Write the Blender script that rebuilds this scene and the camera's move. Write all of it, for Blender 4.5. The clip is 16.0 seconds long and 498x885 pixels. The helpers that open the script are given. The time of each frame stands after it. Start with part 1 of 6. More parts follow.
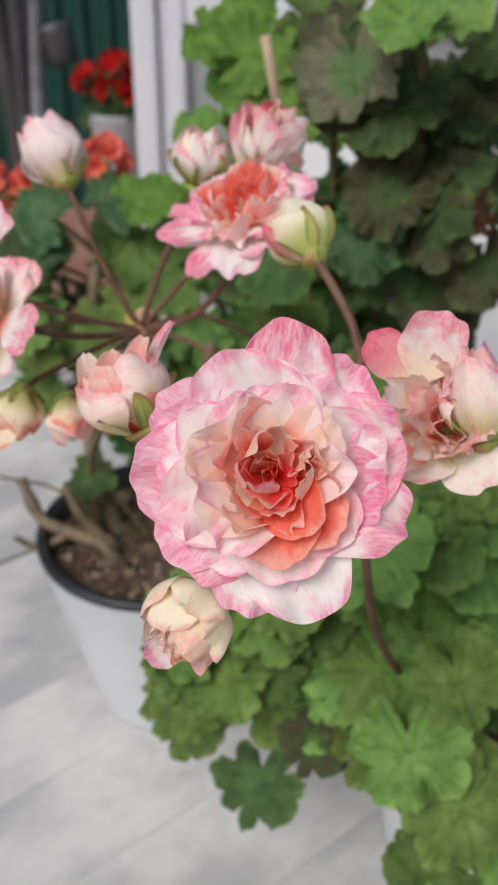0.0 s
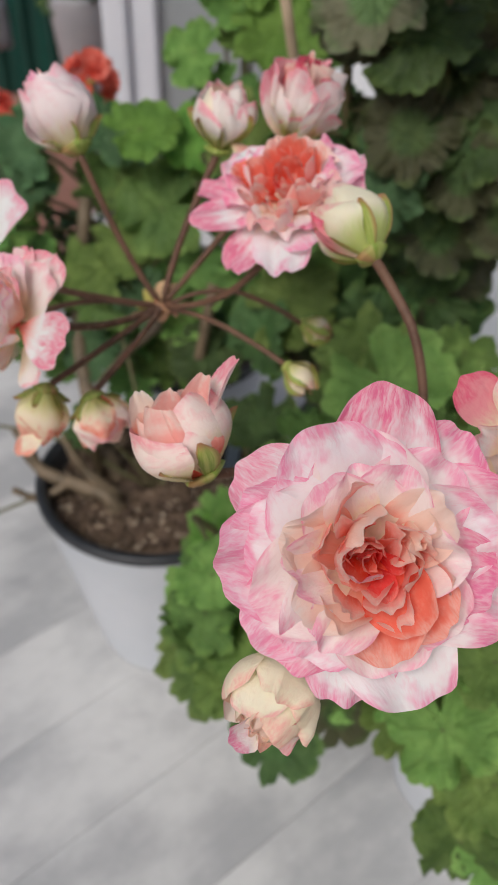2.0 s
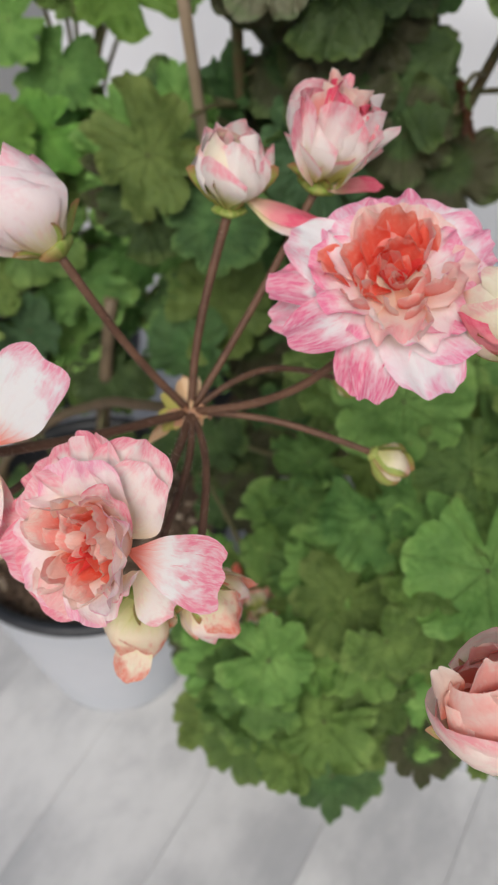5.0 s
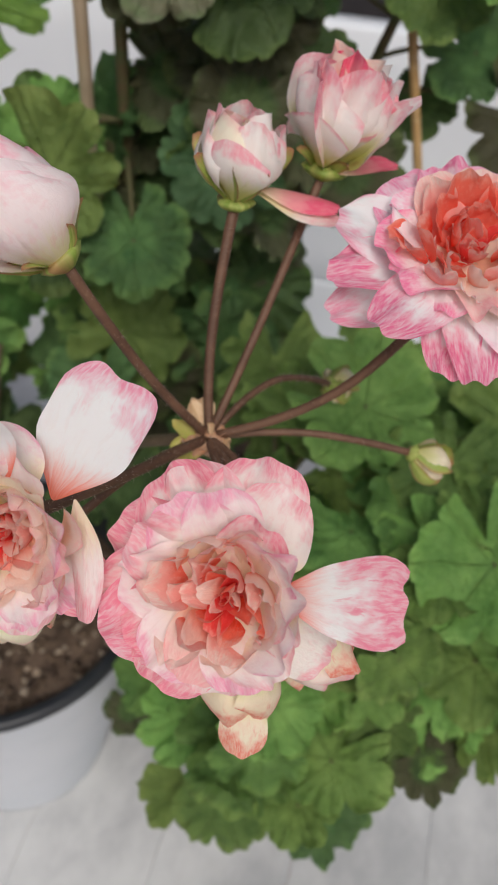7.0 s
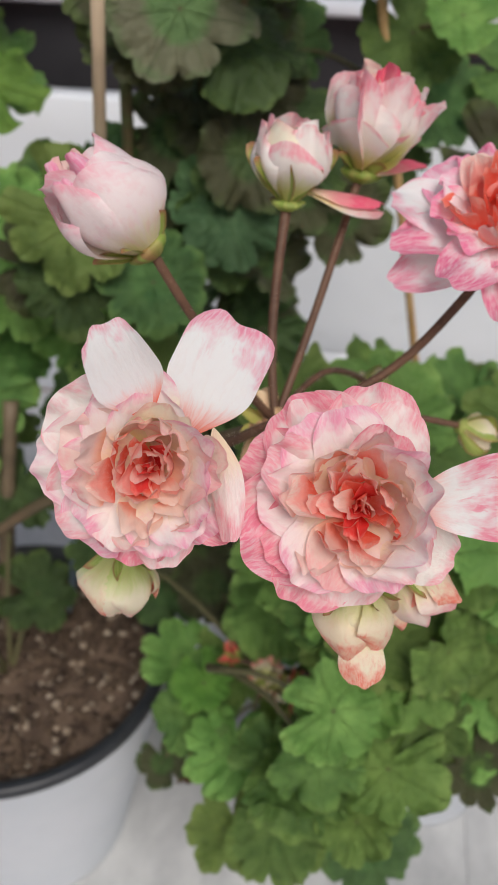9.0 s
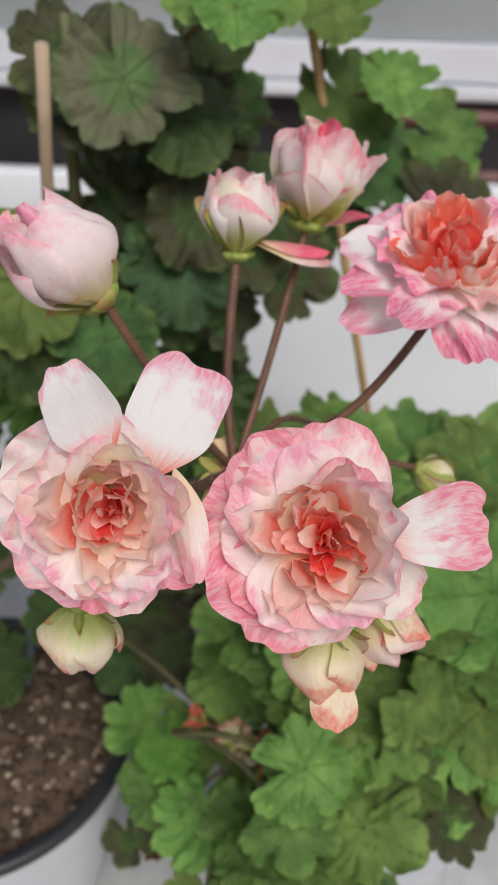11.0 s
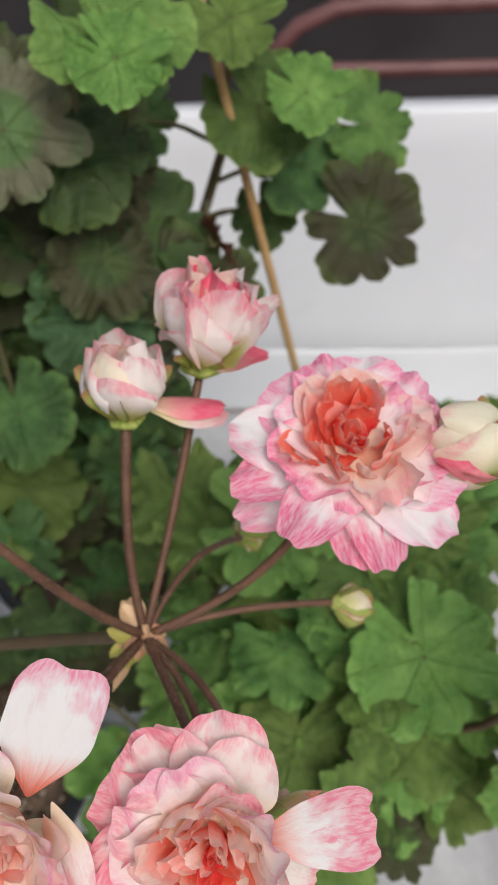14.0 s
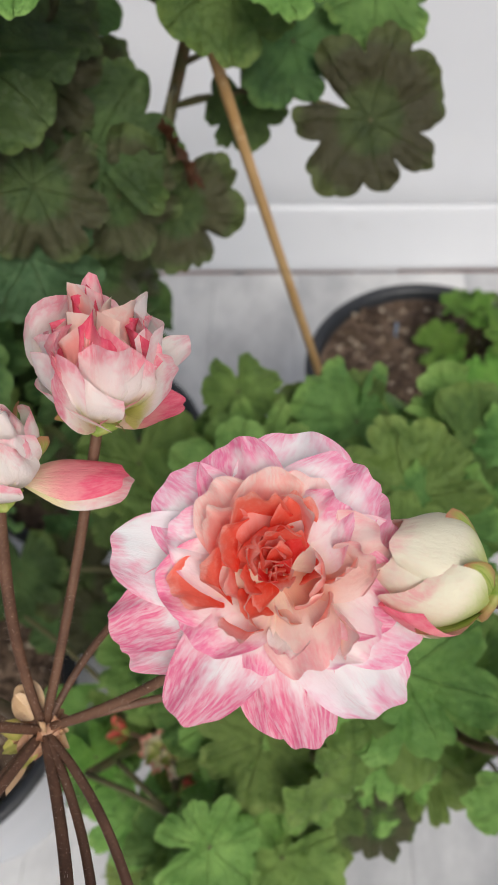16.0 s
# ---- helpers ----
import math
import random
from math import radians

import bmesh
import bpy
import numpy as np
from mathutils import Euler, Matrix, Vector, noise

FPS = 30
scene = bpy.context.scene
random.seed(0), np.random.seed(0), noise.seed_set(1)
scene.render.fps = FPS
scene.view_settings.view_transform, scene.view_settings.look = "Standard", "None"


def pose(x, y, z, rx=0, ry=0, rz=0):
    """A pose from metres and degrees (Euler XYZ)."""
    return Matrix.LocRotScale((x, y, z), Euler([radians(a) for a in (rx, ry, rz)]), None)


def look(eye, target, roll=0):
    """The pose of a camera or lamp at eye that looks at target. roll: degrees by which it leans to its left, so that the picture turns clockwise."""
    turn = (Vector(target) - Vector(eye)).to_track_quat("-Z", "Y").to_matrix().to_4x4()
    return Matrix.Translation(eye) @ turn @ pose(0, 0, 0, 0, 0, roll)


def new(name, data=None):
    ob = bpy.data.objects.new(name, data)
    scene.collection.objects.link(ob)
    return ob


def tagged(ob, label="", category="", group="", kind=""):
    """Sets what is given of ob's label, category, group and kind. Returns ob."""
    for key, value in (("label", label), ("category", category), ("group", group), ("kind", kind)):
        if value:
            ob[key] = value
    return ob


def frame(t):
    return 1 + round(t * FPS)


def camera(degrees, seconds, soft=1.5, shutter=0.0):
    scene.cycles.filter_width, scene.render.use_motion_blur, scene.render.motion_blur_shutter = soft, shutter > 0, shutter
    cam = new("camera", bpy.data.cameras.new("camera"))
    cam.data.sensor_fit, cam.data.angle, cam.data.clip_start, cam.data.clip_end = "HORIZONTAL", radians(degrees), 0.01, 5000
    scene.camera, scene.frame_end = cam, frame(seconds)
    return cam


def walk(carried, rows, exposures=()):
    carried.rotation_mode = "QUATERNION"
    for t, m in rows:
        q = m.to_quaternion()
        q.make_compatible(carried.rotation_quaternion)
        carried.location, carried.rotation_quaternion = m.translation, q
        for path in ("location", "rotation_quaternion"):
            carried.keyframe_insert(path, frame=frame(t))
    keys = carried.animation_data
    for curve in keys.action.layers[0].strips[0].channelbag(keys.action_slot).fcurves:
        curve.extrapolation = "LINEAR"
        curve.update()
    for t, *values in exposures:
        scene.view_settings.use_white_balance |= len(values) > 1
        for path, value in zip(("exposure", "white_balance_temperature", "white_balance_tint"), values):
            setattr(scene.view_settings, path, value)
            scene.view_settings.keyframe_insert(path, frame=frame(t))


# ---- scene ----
cam = camera(32.26, 16.0, soft=0.75)
cam.data.dof.use_dof = True
cam.data.dof.focus_distance = 0.155
cam.data.dof.aperture_fstop = 35.0
ROWS = [
    (0.0, 0.0003, -0.0007, 0.5029, 58.50, -0.59, -0.11),
    (0.5, -0.0039, 0.0085, 0.5047, 57.48, -0.56, -0.29),
    (1.0, -0.0100, 0.0181, 0.5091, 55.71, -0.70, -0.84),
    (1.5, -0.0164, 0.0265, 0.5133, 53.52, -0.89, -1.58),
    (2.0, -0.0220, 0.0342, 0.5209, 51.35, -0.89, -2.39),
    (2.5, -0.0237, 0.0488, 0.5262, 49.45, -1.08, -3.35),
    (3.0, -0.0222, 0.0592, 0.5300, 47.81, -0.71, -5.14),
    (3.5, -0.0320, 0.0761, 0.5344, 46.19, -0.20, -8.32),
    (4.0, -0.0570, 0.0968, 0.5410, 44.82, 0.49, -13.08),
    (6.5, -0.1226, 0.1744, 0.5175, 46.03, -1.74, -35.11),
    (7.0, -0.1374, 0.1794, 0.5117, 47.41, -2.74, -38.29),
    (7.5, -0.1519, 0.1751, 0.5120, 49.20, -3.05, -40.32),
    (8.0, -0.1641, 0.1786, 0.5072, 50.95, -2.85, -41.73),
    (10.5, -0.1868, 0.1723, 0.4883, 58.19, -0.25, -46.34),
    (11.0, -0.1823, 0.1757, 0.4905, 58.97, -1.06, -47.58),
    (11.5, -0.1784, 0.1781, 0.4991, 59.16, -0.95, -48.76),
    (12.0, -0.1748, 0.1801, 0.5136, 57.94, -0.59, -50.11),
    (12.5, -0.1695, 0.1869, 0.5247, 56.55, -0.19, -50.87),
    (13.0, -0.1578, 0.1951, 0.5322, 54.62, 1.09, -51.40),
    (13.5, -0.1463, 0.1949, 0.5447, 52.27, 1.49, -51.60),
    (14.0, -0.1284, 0.1967, 0.5505, 49.33, 1.44, -51.51),
    (14.5, -0.1069, 0.2068, 0.5519, 45.98, 1.71, -51.56),
    (15.0, -0.0854, 0.2167, 0.5526, 42.62, 2.02, -51.28),
    (15.5, -0.0668, 0.2247, 0.5526, 39.34, 2.58, -50.51),
    (16.0, -0.0508, 0.2246, 0.5523, 36.78, 3.23, -49.07),
]

walk(cam, [(t, pose(x, y, z, rx, ry, rz)) for t, x, y, z, rx, ry, rz in ROWS], [(0.0, -0.03), (1.5, -0.15), (3.0, -0.26), (4.2, -0.13), (7.0, -0.22), (10.5, -0.10), (11.5, -0.14), (12.5, -0.20), (13.5, -0.12), (16.0, -0.02)])

# ---- light: soft, slightly cool open shade under a bright sky ----
world = bpy.data.worlds.new("sky")
scene.world = world
world.use_nodes = True
wn_ = world.node_tree.nodes
sky = wn_.new("ShaderNodeTexSky")
sky.sky_type, sky.sun_disc = "NISHITA", False
sky.sun_elevation, sky.sun_rotation = radians(50), radians(214)
sky.air_density, sky.dust_density = 1.0, 4.0
wn_["Background"].inputs["Strength"].default_value = 0.088
world.node_tree.links.new(sky.outputs[0], wn_["Background"].inputs["Color"])
sun = new("sun", bpy.data.lights.new("sun", "SUN"))
sun.data.energy, sun.data.angle, sun.data.color = 2.0, radians(28), (1.0, 0.975, 0.945)
sun.matrix_world = look((-1.5, -2.2, 3.2), (0, 0.3, 0))
scene.view_settings.exposure = 0.0


# ---- materials ----
class Nodes:
    """A small writer for node materials."""

    def __init__(self, name):
        self.m = bpy.data.materials.new(name)
        self.m.use_nodes = True
        self.t = self.m.node_tree
        self.p = self.t.nodes["Principled BSDF"]
        self.out = self.t.nodes["Material Output"]

    def n(self, kind, **values):
        node = self.t.nodes.new("ShaderNode" + kind)
        for k, v in values.items():
            if k in ("operation", "blend_type", "data_type", "feature", "noise_dimensions", "wave_type", "interpolation_type", "clamp"):
                setattr(node, k, v)
        return node

    def put(self, socket, value):
        if isinstance(value, bpy.types.NodeSocket):
            self.t.links.new(value, socket)
        elif isinstance(value, tuple):
            socket.default_value = (*value, 1.0)[:4] if len(socket.default_value) == 4 else value
        else:
            socket.default_value = value

    def math(self, op, a, b=0.0, c=0.0):
        node = self.n("Math", operation=op)
        for s, v in zip(node.inputs, (a, b, c)):
            self.put(s, v)
        return node.outputs[0]

    def ramp(self, x, lo, hi):
        node = self.n("MapRange", interpolation_type="SMOOTHSTEP")
        self.put(node.inputs["Value"], x)
        self.put(node.inputs["From Min"], lo)
        self.put(node.inputs["From Max"], hi)
        return node.outputs["Result"]

    def mix(self, f, a, b, blend="MIX"):
        node = self.n("Mix", data_type="RGBA", blend_type=blend)
        self.put(node.inputs[0], f)
        self.put(node.inputs[6], a)
        self.put(node.inputs[7], b)
        return node.outputs[2]

    def noise(self, vec, scale, detail=3.0, rough=0.55):
        node = self.n("TexNoise")
        if vec is not None:
            self.put(node.inputs["Vector"], vec)
        self.put(node.inputs["Scale"], scale)
        self.put(node.inputs["Detail"], detail)
        self.put(node.inputs["Roughness"], rough)
        return node.outputs["Fac"]

    def coord(self, which="Object"):
        return self.n("TexCoord").outputs[which]

    def xyz(self, vec):
        node = self.n("SeparateXYZ")
        self.put(node.inputs[0], vec)
        return node.outputs

    def vec(self, x, y, z):
        node = self.n("CombineXYZ")
        for s, v in zip(node.inputs, (x, y, z)):
            self.put(s, v)
        return node.outputs[0]

    def rand(self):
        return self.n("ObjectInfo").outputs["Random"]

    def bump(self, height, strength, distance):
        node = self.n("Bump")
        self.put(node.inputs["Strength"], strength)
        self.put(node.inputs["Distance"], distance)
        self.put(node.inputs["Height"], height)
        self.t.links.new(node.outputs[0], self.p.inputs["Normal"])
        return node.outputs[0]

    def finish(self, color, rough=0.5, metal=0.0, thin=0.0, thin_color=None, spec=None):
        self.put(self.p.inputs["Base Color"], color)
        self.put(self.p.inputs["Roughness"], rough)
        self.put(self.p.inputs["Metallic"], metal)
        if spec is not None:
            self.put(self.p.inputs["Specular IOR Level"], spec)
        if thin:
            tr = self.n("BsdfTranslucent")
            self.put(tr.inputs["Color"], thin_color or color)
            mx = self.n("MixShader")
            mx.inputs[0].default_value = thin
            self.t.links.new(self.p.outputs[0], mx.inputs[1])
            self.t.links.new(tr.outputs[0], mx.inputs[2])
            self.t.links.new(mx.outputs[0], self.out.inputs[0])
        return self.m


def petal_material(name, base, mid, edge, edge_at=0.8, streak=0.5, blush=0.25, heart=0.3, thin=0.36):
    """Petal skin: base colour at the claw, mid over the blade, a mottled edge colour along the rim, with short dashed veins."""
    k = Nodes(name)
    u, v, _ = k.xyz(k.coord("UV"))
    r = k.rand()
    side = k.math("ABSOLUTE", k.math("MULTIPLY_ADD", u, 2.0, -1.0))
    bend = k.math("ADD", u, k.math("MULTIPLY_ADD", k.noise(k.vec(k.math("MULTIPLY", u, 4.0), k.math("MULTIPLY", v, 4.0), k.math("MULTIPLY", r, 17.0)), 1.0, 2.0), 0.16, -0.08))
    fan = k.vec(k.math("MULTIPLY", bend, 17.0), k.math("MULTIPLY", v, 3.4), k.math("MULTIPLY", r, 40.0))
    fine = k.noise(fan, 1.0, 5.0, 0.7)
    patch = k.noise(k.vec(k.math("MULTIPLY", u, 3.2), k.math("MULTIPLY", v, 3.2), k.math("MULTIPLY", r, 55.0)), 1.0, 3.0)
    wash = k.noise(k.vec(k.math("MULTIPLY", u, 8.0), k.math("MULTIPLY", v, 6.0), k.math("MULTIPLY", r, 31.0)), 1.0, 3.0, 0.6)
    rim = k.math("ADD", v, k.math("MULTIPLY", k.math("POWER", side, 4.0), 0.12))
    rim = k.math("ADD", rim, k.math("MULTIPLY_ADD", patch, 0.90, -0.45))
    rim = k.math("ADD", rim, k.math("MULTIPLY_ADD", r, 0.22, -0.11))
    dots = k.noise(k.vec(k.math("MULTIPLY", bend, 26.0), k.math("MULTIPLY", v, 9.0), k.math("MULTIPLY", r, 23.0)), 1.0, 3.0, 0.6)
    margin = k.math("MULTIPLY", k.ramp(rim, edge_at - 0.10, edge_at + 0.22), k.math("MULTIPLY_ADD", k.ramp(dots, 0.30, 0.66), 0.46, 0.44))
    lines = k.math("MULTIPLY", k.math("MULTIPLY", k.ramp(fine, 0.50, 0.68), k.ramp(rim, edge_at - 0.26, edge_at + 0.12)), streak)
    edge_mask = k.math("MAXIMUM", margin, k.math("MULTIPLY", lines, k.ramp(wash, 0.34, 0.58)))
    heart_mask = k.ramp(k.math("ADD", v, k.math("MULTIPLY_ADD", fine, 0.3, -0.15)), heart + 0.28, heart - 0.12)
    col = k.mix(heart_mask, mid, base)
    col = k.mix(k.math("MULTIPLY", k.ramp(wash, 0.48, 0.70), blush), col, edge)
    col = k.mix(edge_mask, col, edge)
    col = k.mix(k.math("MULTIPLY", k.ramp(fine, 0.50, 0.64), 0.28), col, k.mix(1.0, col, (0.96, 0.90, 0.88), "MULTIPLY"))
    k.bump(k.math("ADD", k.math("MULTIPLY", fine, 0.5), k.math("ADD", patch, k.math("MULTIPLY", wash, 0.4))), 0.6, 0.0008)
    return k.finish(col, 0.48, thin=thin, thin_color=k.mix(1.0, col, (1.0, 0.98, 0.96), "MULTIPLY"), spec=0.25)


P_OUTER = petal_material("petal_outer", (0.99, 0.92, 0.74), (0.98, 0.94, 0.955), (0.93, 0.26, 0.47), 0.80, 0.42, 0.10)
P_MID = petal_material("petal_mid", (0.99, 0.62, 0.44), (0.99, 0.83, 0.76), (0.97, 0.46, 0.48), 0.86, 0.26, 0.18, thin=0.44)
P_PINK = petal_material("petal_pink", (0.99, 0.90, 0.72), (0.98, 0.88, 0.885), (0.92, 0.18, 0.40), 0.74, 0.55, 0.18, 0.3)
P_INNER = petal_material("petal_inner", (0.95, 0.22, 0.15), (0.99, 0.50, 0.44), (0.99, 0.86, 0.77), 0.76, 0.10, 0.22, thin=0.45)
P_CORAL = petal_material("petal_coral", (0.96, 0.10, 0.05), (0.98, 0.24, 0.16), (0.99, 0.60, 0.50), 0.80, 0.14, 0.24, thin=0.45)
P_FOLD = petal_material("petal_fold", (0.98, 0.42, 0.30), (0.99, 0.79, 0.68), (0.99, 0.90, 0.82), 0.88, 0.12, 0.14, 0.36, thin=0.45)
P_DEEP = petal_material("petal_deep", (0.80, 0.03, 0.03), (0.93, 0.10, 0.09), (0.98, 0.40, 0.34), 0.88, 0.14, 0.2, thin=0.40)
P_WHITE = petal_material("petal_white", (0.94, 0.22, 0.14), (0.965, 0.965, 0.97), (0.92, 0.26, 0.42), 0.84, 0.30, 0.02, 0.10)
P_STRIPE = petal_material("petal_stripe", (0.95, 0.30, 0.20), (0.975, 0.945, 0.945), (0.90, 0.12, 0.30), 0.66, 1.0, 0.05, 0.12)
P_ROSE = petal_material("petal_rose", (0.96, 0.76, 0.58), (0.95, 0.36, 0.40), (0.90, 0.10, 0.22), 0.72, 0.45, 0.22, 0.2)
P_CREAM = petal_material("petal_cream", (0.80, 0.80, 0.36), (0.98, 0.92, 0.72), (0.95, 0.50, 0.44), 0.88, 0.18, 0.08, 0.25)
P_FADED = petal_material("petal_faded", (0.72, 0.74, 0.30), (0.97, 0.88, 0.68), (0.90, 0.20, 0.15), 0.68, 0.90, 0.08, 0.25)
P_BUD = petal_material("petal_bud", (0.90, 0.84, 0.50), (0.985, 0.89, 0.82), (0.94, 0.36, 0.42), 0.86, 0.40, 0.20, 0.34)
P_IVORY = petal_material("petal_ivory", (0.62, 0.72, 0.24), (0.98, 0.95, 0.76), (0.95, 0.48, 0.48), 0.90, 0.22, 0.06, 0.28)
P_SOFT = petal_material("petal_soft", (0.99, 0.88, 0.66), (0.99, 0.91, 0.89), (0.94, 0.36, 0.54), 0.87, 0.30, 0.14, 0.40)
P_CUP = petal_material("petal_cup", (0.84, 0.82, 0.38), (0.99, 0.965, 0.92), (0.95, 0.30, 0.38), 0.92, 0.14, 0.03, 0.14)
P_BLUSH = petal_material("petal_blush", (0.99, 0.86, 0.66), (0.985, 0.86, 0.82), (0.94, 0.22, 0.34), 0.74, 0.50, 0.28, 0.3)
P_PEACH = petal_material("petal_peach", (0.99, 0.86, 0.64), (0.99, 0.93, 0.89), (0.95, 0.38, 0.46), 0.84, 0.34, 0.18)
P_PALE = petal_material("petal_pale", (0.86, 0.80, 0.48), (0.985, 0.90, 0.895), (0.94, 0.42, 0.52), 0.87, 0.34, 0.20, 0.14)
P_FAN = petal_material("petal_fan", (0.93, 0.26, 0.20), (0.97, 0.96, 0.955), (0.93, 0.20, 0.33), 0.58, 0.9, 0.04, 0.20)
P_TULIP = petal_material("petal_tulip", (0.72, 0.74, 0.26), (0.99, 0.955, 0.92), (0.95, 0.34, 0.44), 0.86, 0.34, 0.05, 0.34)
P_RED = petal_material("petal_red", (0.55, 0.01, 0.01), (0.68, 0.02, 0.02), (0.70, 0.04, 0.03), 0.9, 0.4, 0.3)
P_SALMON = petal_material("petal_salmon", (0.80, 0.11, 0.07), (0.88, 0.20, 0.14), (0.90, 0.32, 0.26), 0.9, 0.4, 0.3)


def sepal_material():
    k = Nodes("sepal_green")
    u, v, _ = k.xyz(k.coord("UV"))
    f = k.noise(k.vec(k.math("MULTIPLY", u, 14.0), k.math("MULTIPLY", v, 1.5), k.math("MULTIPLY", k.rand(), 30.0)), 1.0, 3.0)
    col = k.mix(k.ramp(f, 0.35, 0.65), (0.26, 0.38, 0.06), (0.48, 0.54, 0.15))
    rim = k.math("ABSOLUTE", k.math("MULTIPLY_ADD", u, 2.0, -1.0))
    col = k.mix(k.math("MULTIPLY", k.ramp(k.math("ADD", rim, k.math("MULTIPLY", f, 0.4)), 0.75, 1.2), 0.7), col, (0.42, 0.15, 0.09))
    col = k.mix(k.ramp(k.math("ADD", v, k.math("MULTIPLY", f, 0.3)), 0.85, 1.2), col, (0.42, 0.16, 0.10))
    k.bump(f, 0.4, 0.0004)
    return k.finish(col, 0.55, thin=0.2)


SEPAL = sepal_material()


def stem_material(name, a, b, c):
    k = Nodes(name)
    co = k.coord("Object")
    f = k.noise(co, 90.0, 4.0, 0.6)
    g = k.noise(co, 1400.0, 2.0)
    col = k.mix(k.ramp(f, 0.35, 0.65), a, b)
    col = k.mix(k.ramp(g, 0.55, 0.75), col, c)
    k.bump(g, 0.5, 0.0003)
    return k.finish(col, 0.6)


STEM_BROWN = stem_material("pedicel_brown", (0.096, 0.046, 0.026), (0.155, 0.080, 0.046), (0.195, 0.112, 0.066))
STEM_GREEN = stem_material("petiole_green", (0.10, 0.13, 0.045), (0.15, 0.10, 0.05), (0.20, 0.20, 0.10))
STEM_OLIVE = stem_material("peduncle_olive", (0.105, 0.080, 0.040), (0.140, 0.095, 0.052), (0.19, 0.15, 0.095))
STEM_WOOD = stem_material("woody_stem", (0.10, 0.075, 0.045), (0.18, 0.13, 0.08), (0.24, 0.19, 0.13))
HUB = stem_material("bract_tan", (0.50, 0.27, 0.15), (0.62, 0.40, 0.26), (0.46, 0.20, 0.13))
BRACT_PALE = stem_material("bract_pale", (0.66, 0.44, 0.24), (0.74, 0.56, 0.36), (0.58, 0.30, 0.18))
BRACT_LIME = stem_material("bract_lime", (0.46, 0.46, 0.10), (0.56, 0.50, 0.16), (0.60, 0.34, 0.16))


def leaf_material(name, dark, light, zone, zone_amount, rim=(0.16, 0.22, 0.06), rim_amount=0.25):
    """Scalloped leaf: palmate veins, uneven greens and a horseshoe zone."""
    k = Nodes(name)
    x, y, _ = k.xyz(k.coord("UV"))
    x = k.math("MULTIPLY_ADD", x, 2.0, -1.0)
    y = k.math("MULTIPLY_ADD", y, 2.0, -1.0)
    rad = k.math("SQRT", k.math("ADD", k.math("MULTIPLY", x, x), k.math("MULTIPLY", y, y)))
    ang = k.math("ARCTAN2", x, y)
    r = k.rand()
    seed = k.math("MULTIPLY", r, 60.0)
    p = k.vec(x, y, seed)
    big, small = k.noise(p, 2.2, 3.0), k.noise(p, 11.0, 4.0, 0.65)
    wob = k.math("ADD", ang, k.math("MULTIPLY_ADD", big, 0.3, -0.15))
    vein = k.math("ABSOLUTE", k.math("SINE", k.math("MULTIPLY", wob, 3.5)))
    vein = k.math("MULTIPLY", vein, k.math("ADD", rad, 0.15))
    vein_mask = k.ramp(vein, 0.075, 0.0)
    twig = k.math("ABSOLUTE", k.math("SINE", k.math("MULTIPLY_ADD", rad, 19.0, k.math("MULTIPLY", k.math("ABSOLUTE", k.math("SINE", k.math("MULTIPLY", wob, 3.5))), 6.0))))
    twig_mask = k.math("MULTIPLY", k.ramp(twig, 0.16, 0.0), 0.4)
    col = k.mix(k.ramp(big, 0.3, 0.7), dark, light)
    col = k.mix(k.math("MULTIPLY", k.ramp(small, 0.45, 0.62), 0.5), col, light)
    zr = k.math("ADD", rad, k.math("MULTIPLY_ADD", small, 0.3, -0.15))
    zm = k.math("MULTIPLY", k.math("MULTIPLY", k.ramp(zr, 0.32, 0.5), k.ramp(zr, 0.98, 0.74)), zone_amount)
    col = k.mix(zm, col, zone)
    col = k.mix(k.math("MULTIPLY", k.ramp(zr, 0.82, 0.98), rim_amount), col, rim)
    col = k.mix(k.math("MULTIPLY", vein_mask, 0.28), col, k.mix(0.35, light, (0.24, 0.32, 0.10)))
    col = k.mix(k.math("MULTIPLY", twig_mask, 0.16), col, light)
    tone = k.n("HueSaturation")
    k.put(tone.inputs["Hue"], k.math("MULTIPLY_ADD", r, 0.04, 0.48))
    k.put(tone.inputs["Value"], k.math("MULTIPLY_ADD", r, 0.62, 0.68))
    k.put(tone.inputs["Color"], col)
    h = k.math("SUBTRACT", k.math("MULTIPLY", small, 0.7), k.math("MULTIPLY", k.math("ADD", vein_mask, twig_mask), 0.30))
    k.bump(h, 1.0, 0.0026)
    return k.finish(tone.outputs[0], 0.46, thin=0.24, spec=0.34)


L_BRIGHT = leaf_material("leaf_bright", (0.088, 0.190, 0.044), (0.190, 0.335, 0.086), (0.074, 0.152, 0.037), 0.35, (0.24, 0.37, 0.09), 0.5)
L_DEEP = leaf_material("leaf_deep", (0.050, 0.112, 0.034), (0.112, 0.205, 0.062), (0.054, 0.086, 0.030), 0.4, (0.17, 0.25, 0.07), 0.5)
L_ZONE = leaf_material("leaf_zoned", (0.056, 0.098, 0.032), (0.102, 0.158, 0.050), (0.092, 0.080, 0.046), 0.75, (0.15, 0.18, 0.06), 0.5)
L_GREY = leaf_material("leaf_greyish", (0.10, 0.17, 0.06), (0.15, 0.24, 0.085), (0.175, 0.160, 0.105), 0.85, (0.19, 0.165, 0.12), 0.75)
L_DRY = leaf_material("leaf_dry", (0.13, 0.060, 0.020), (0.13, 0.095, 0.03), (0.16, 0.06, 0.025), 0.8, (0.15, 0.075, 0.035), 0.7)
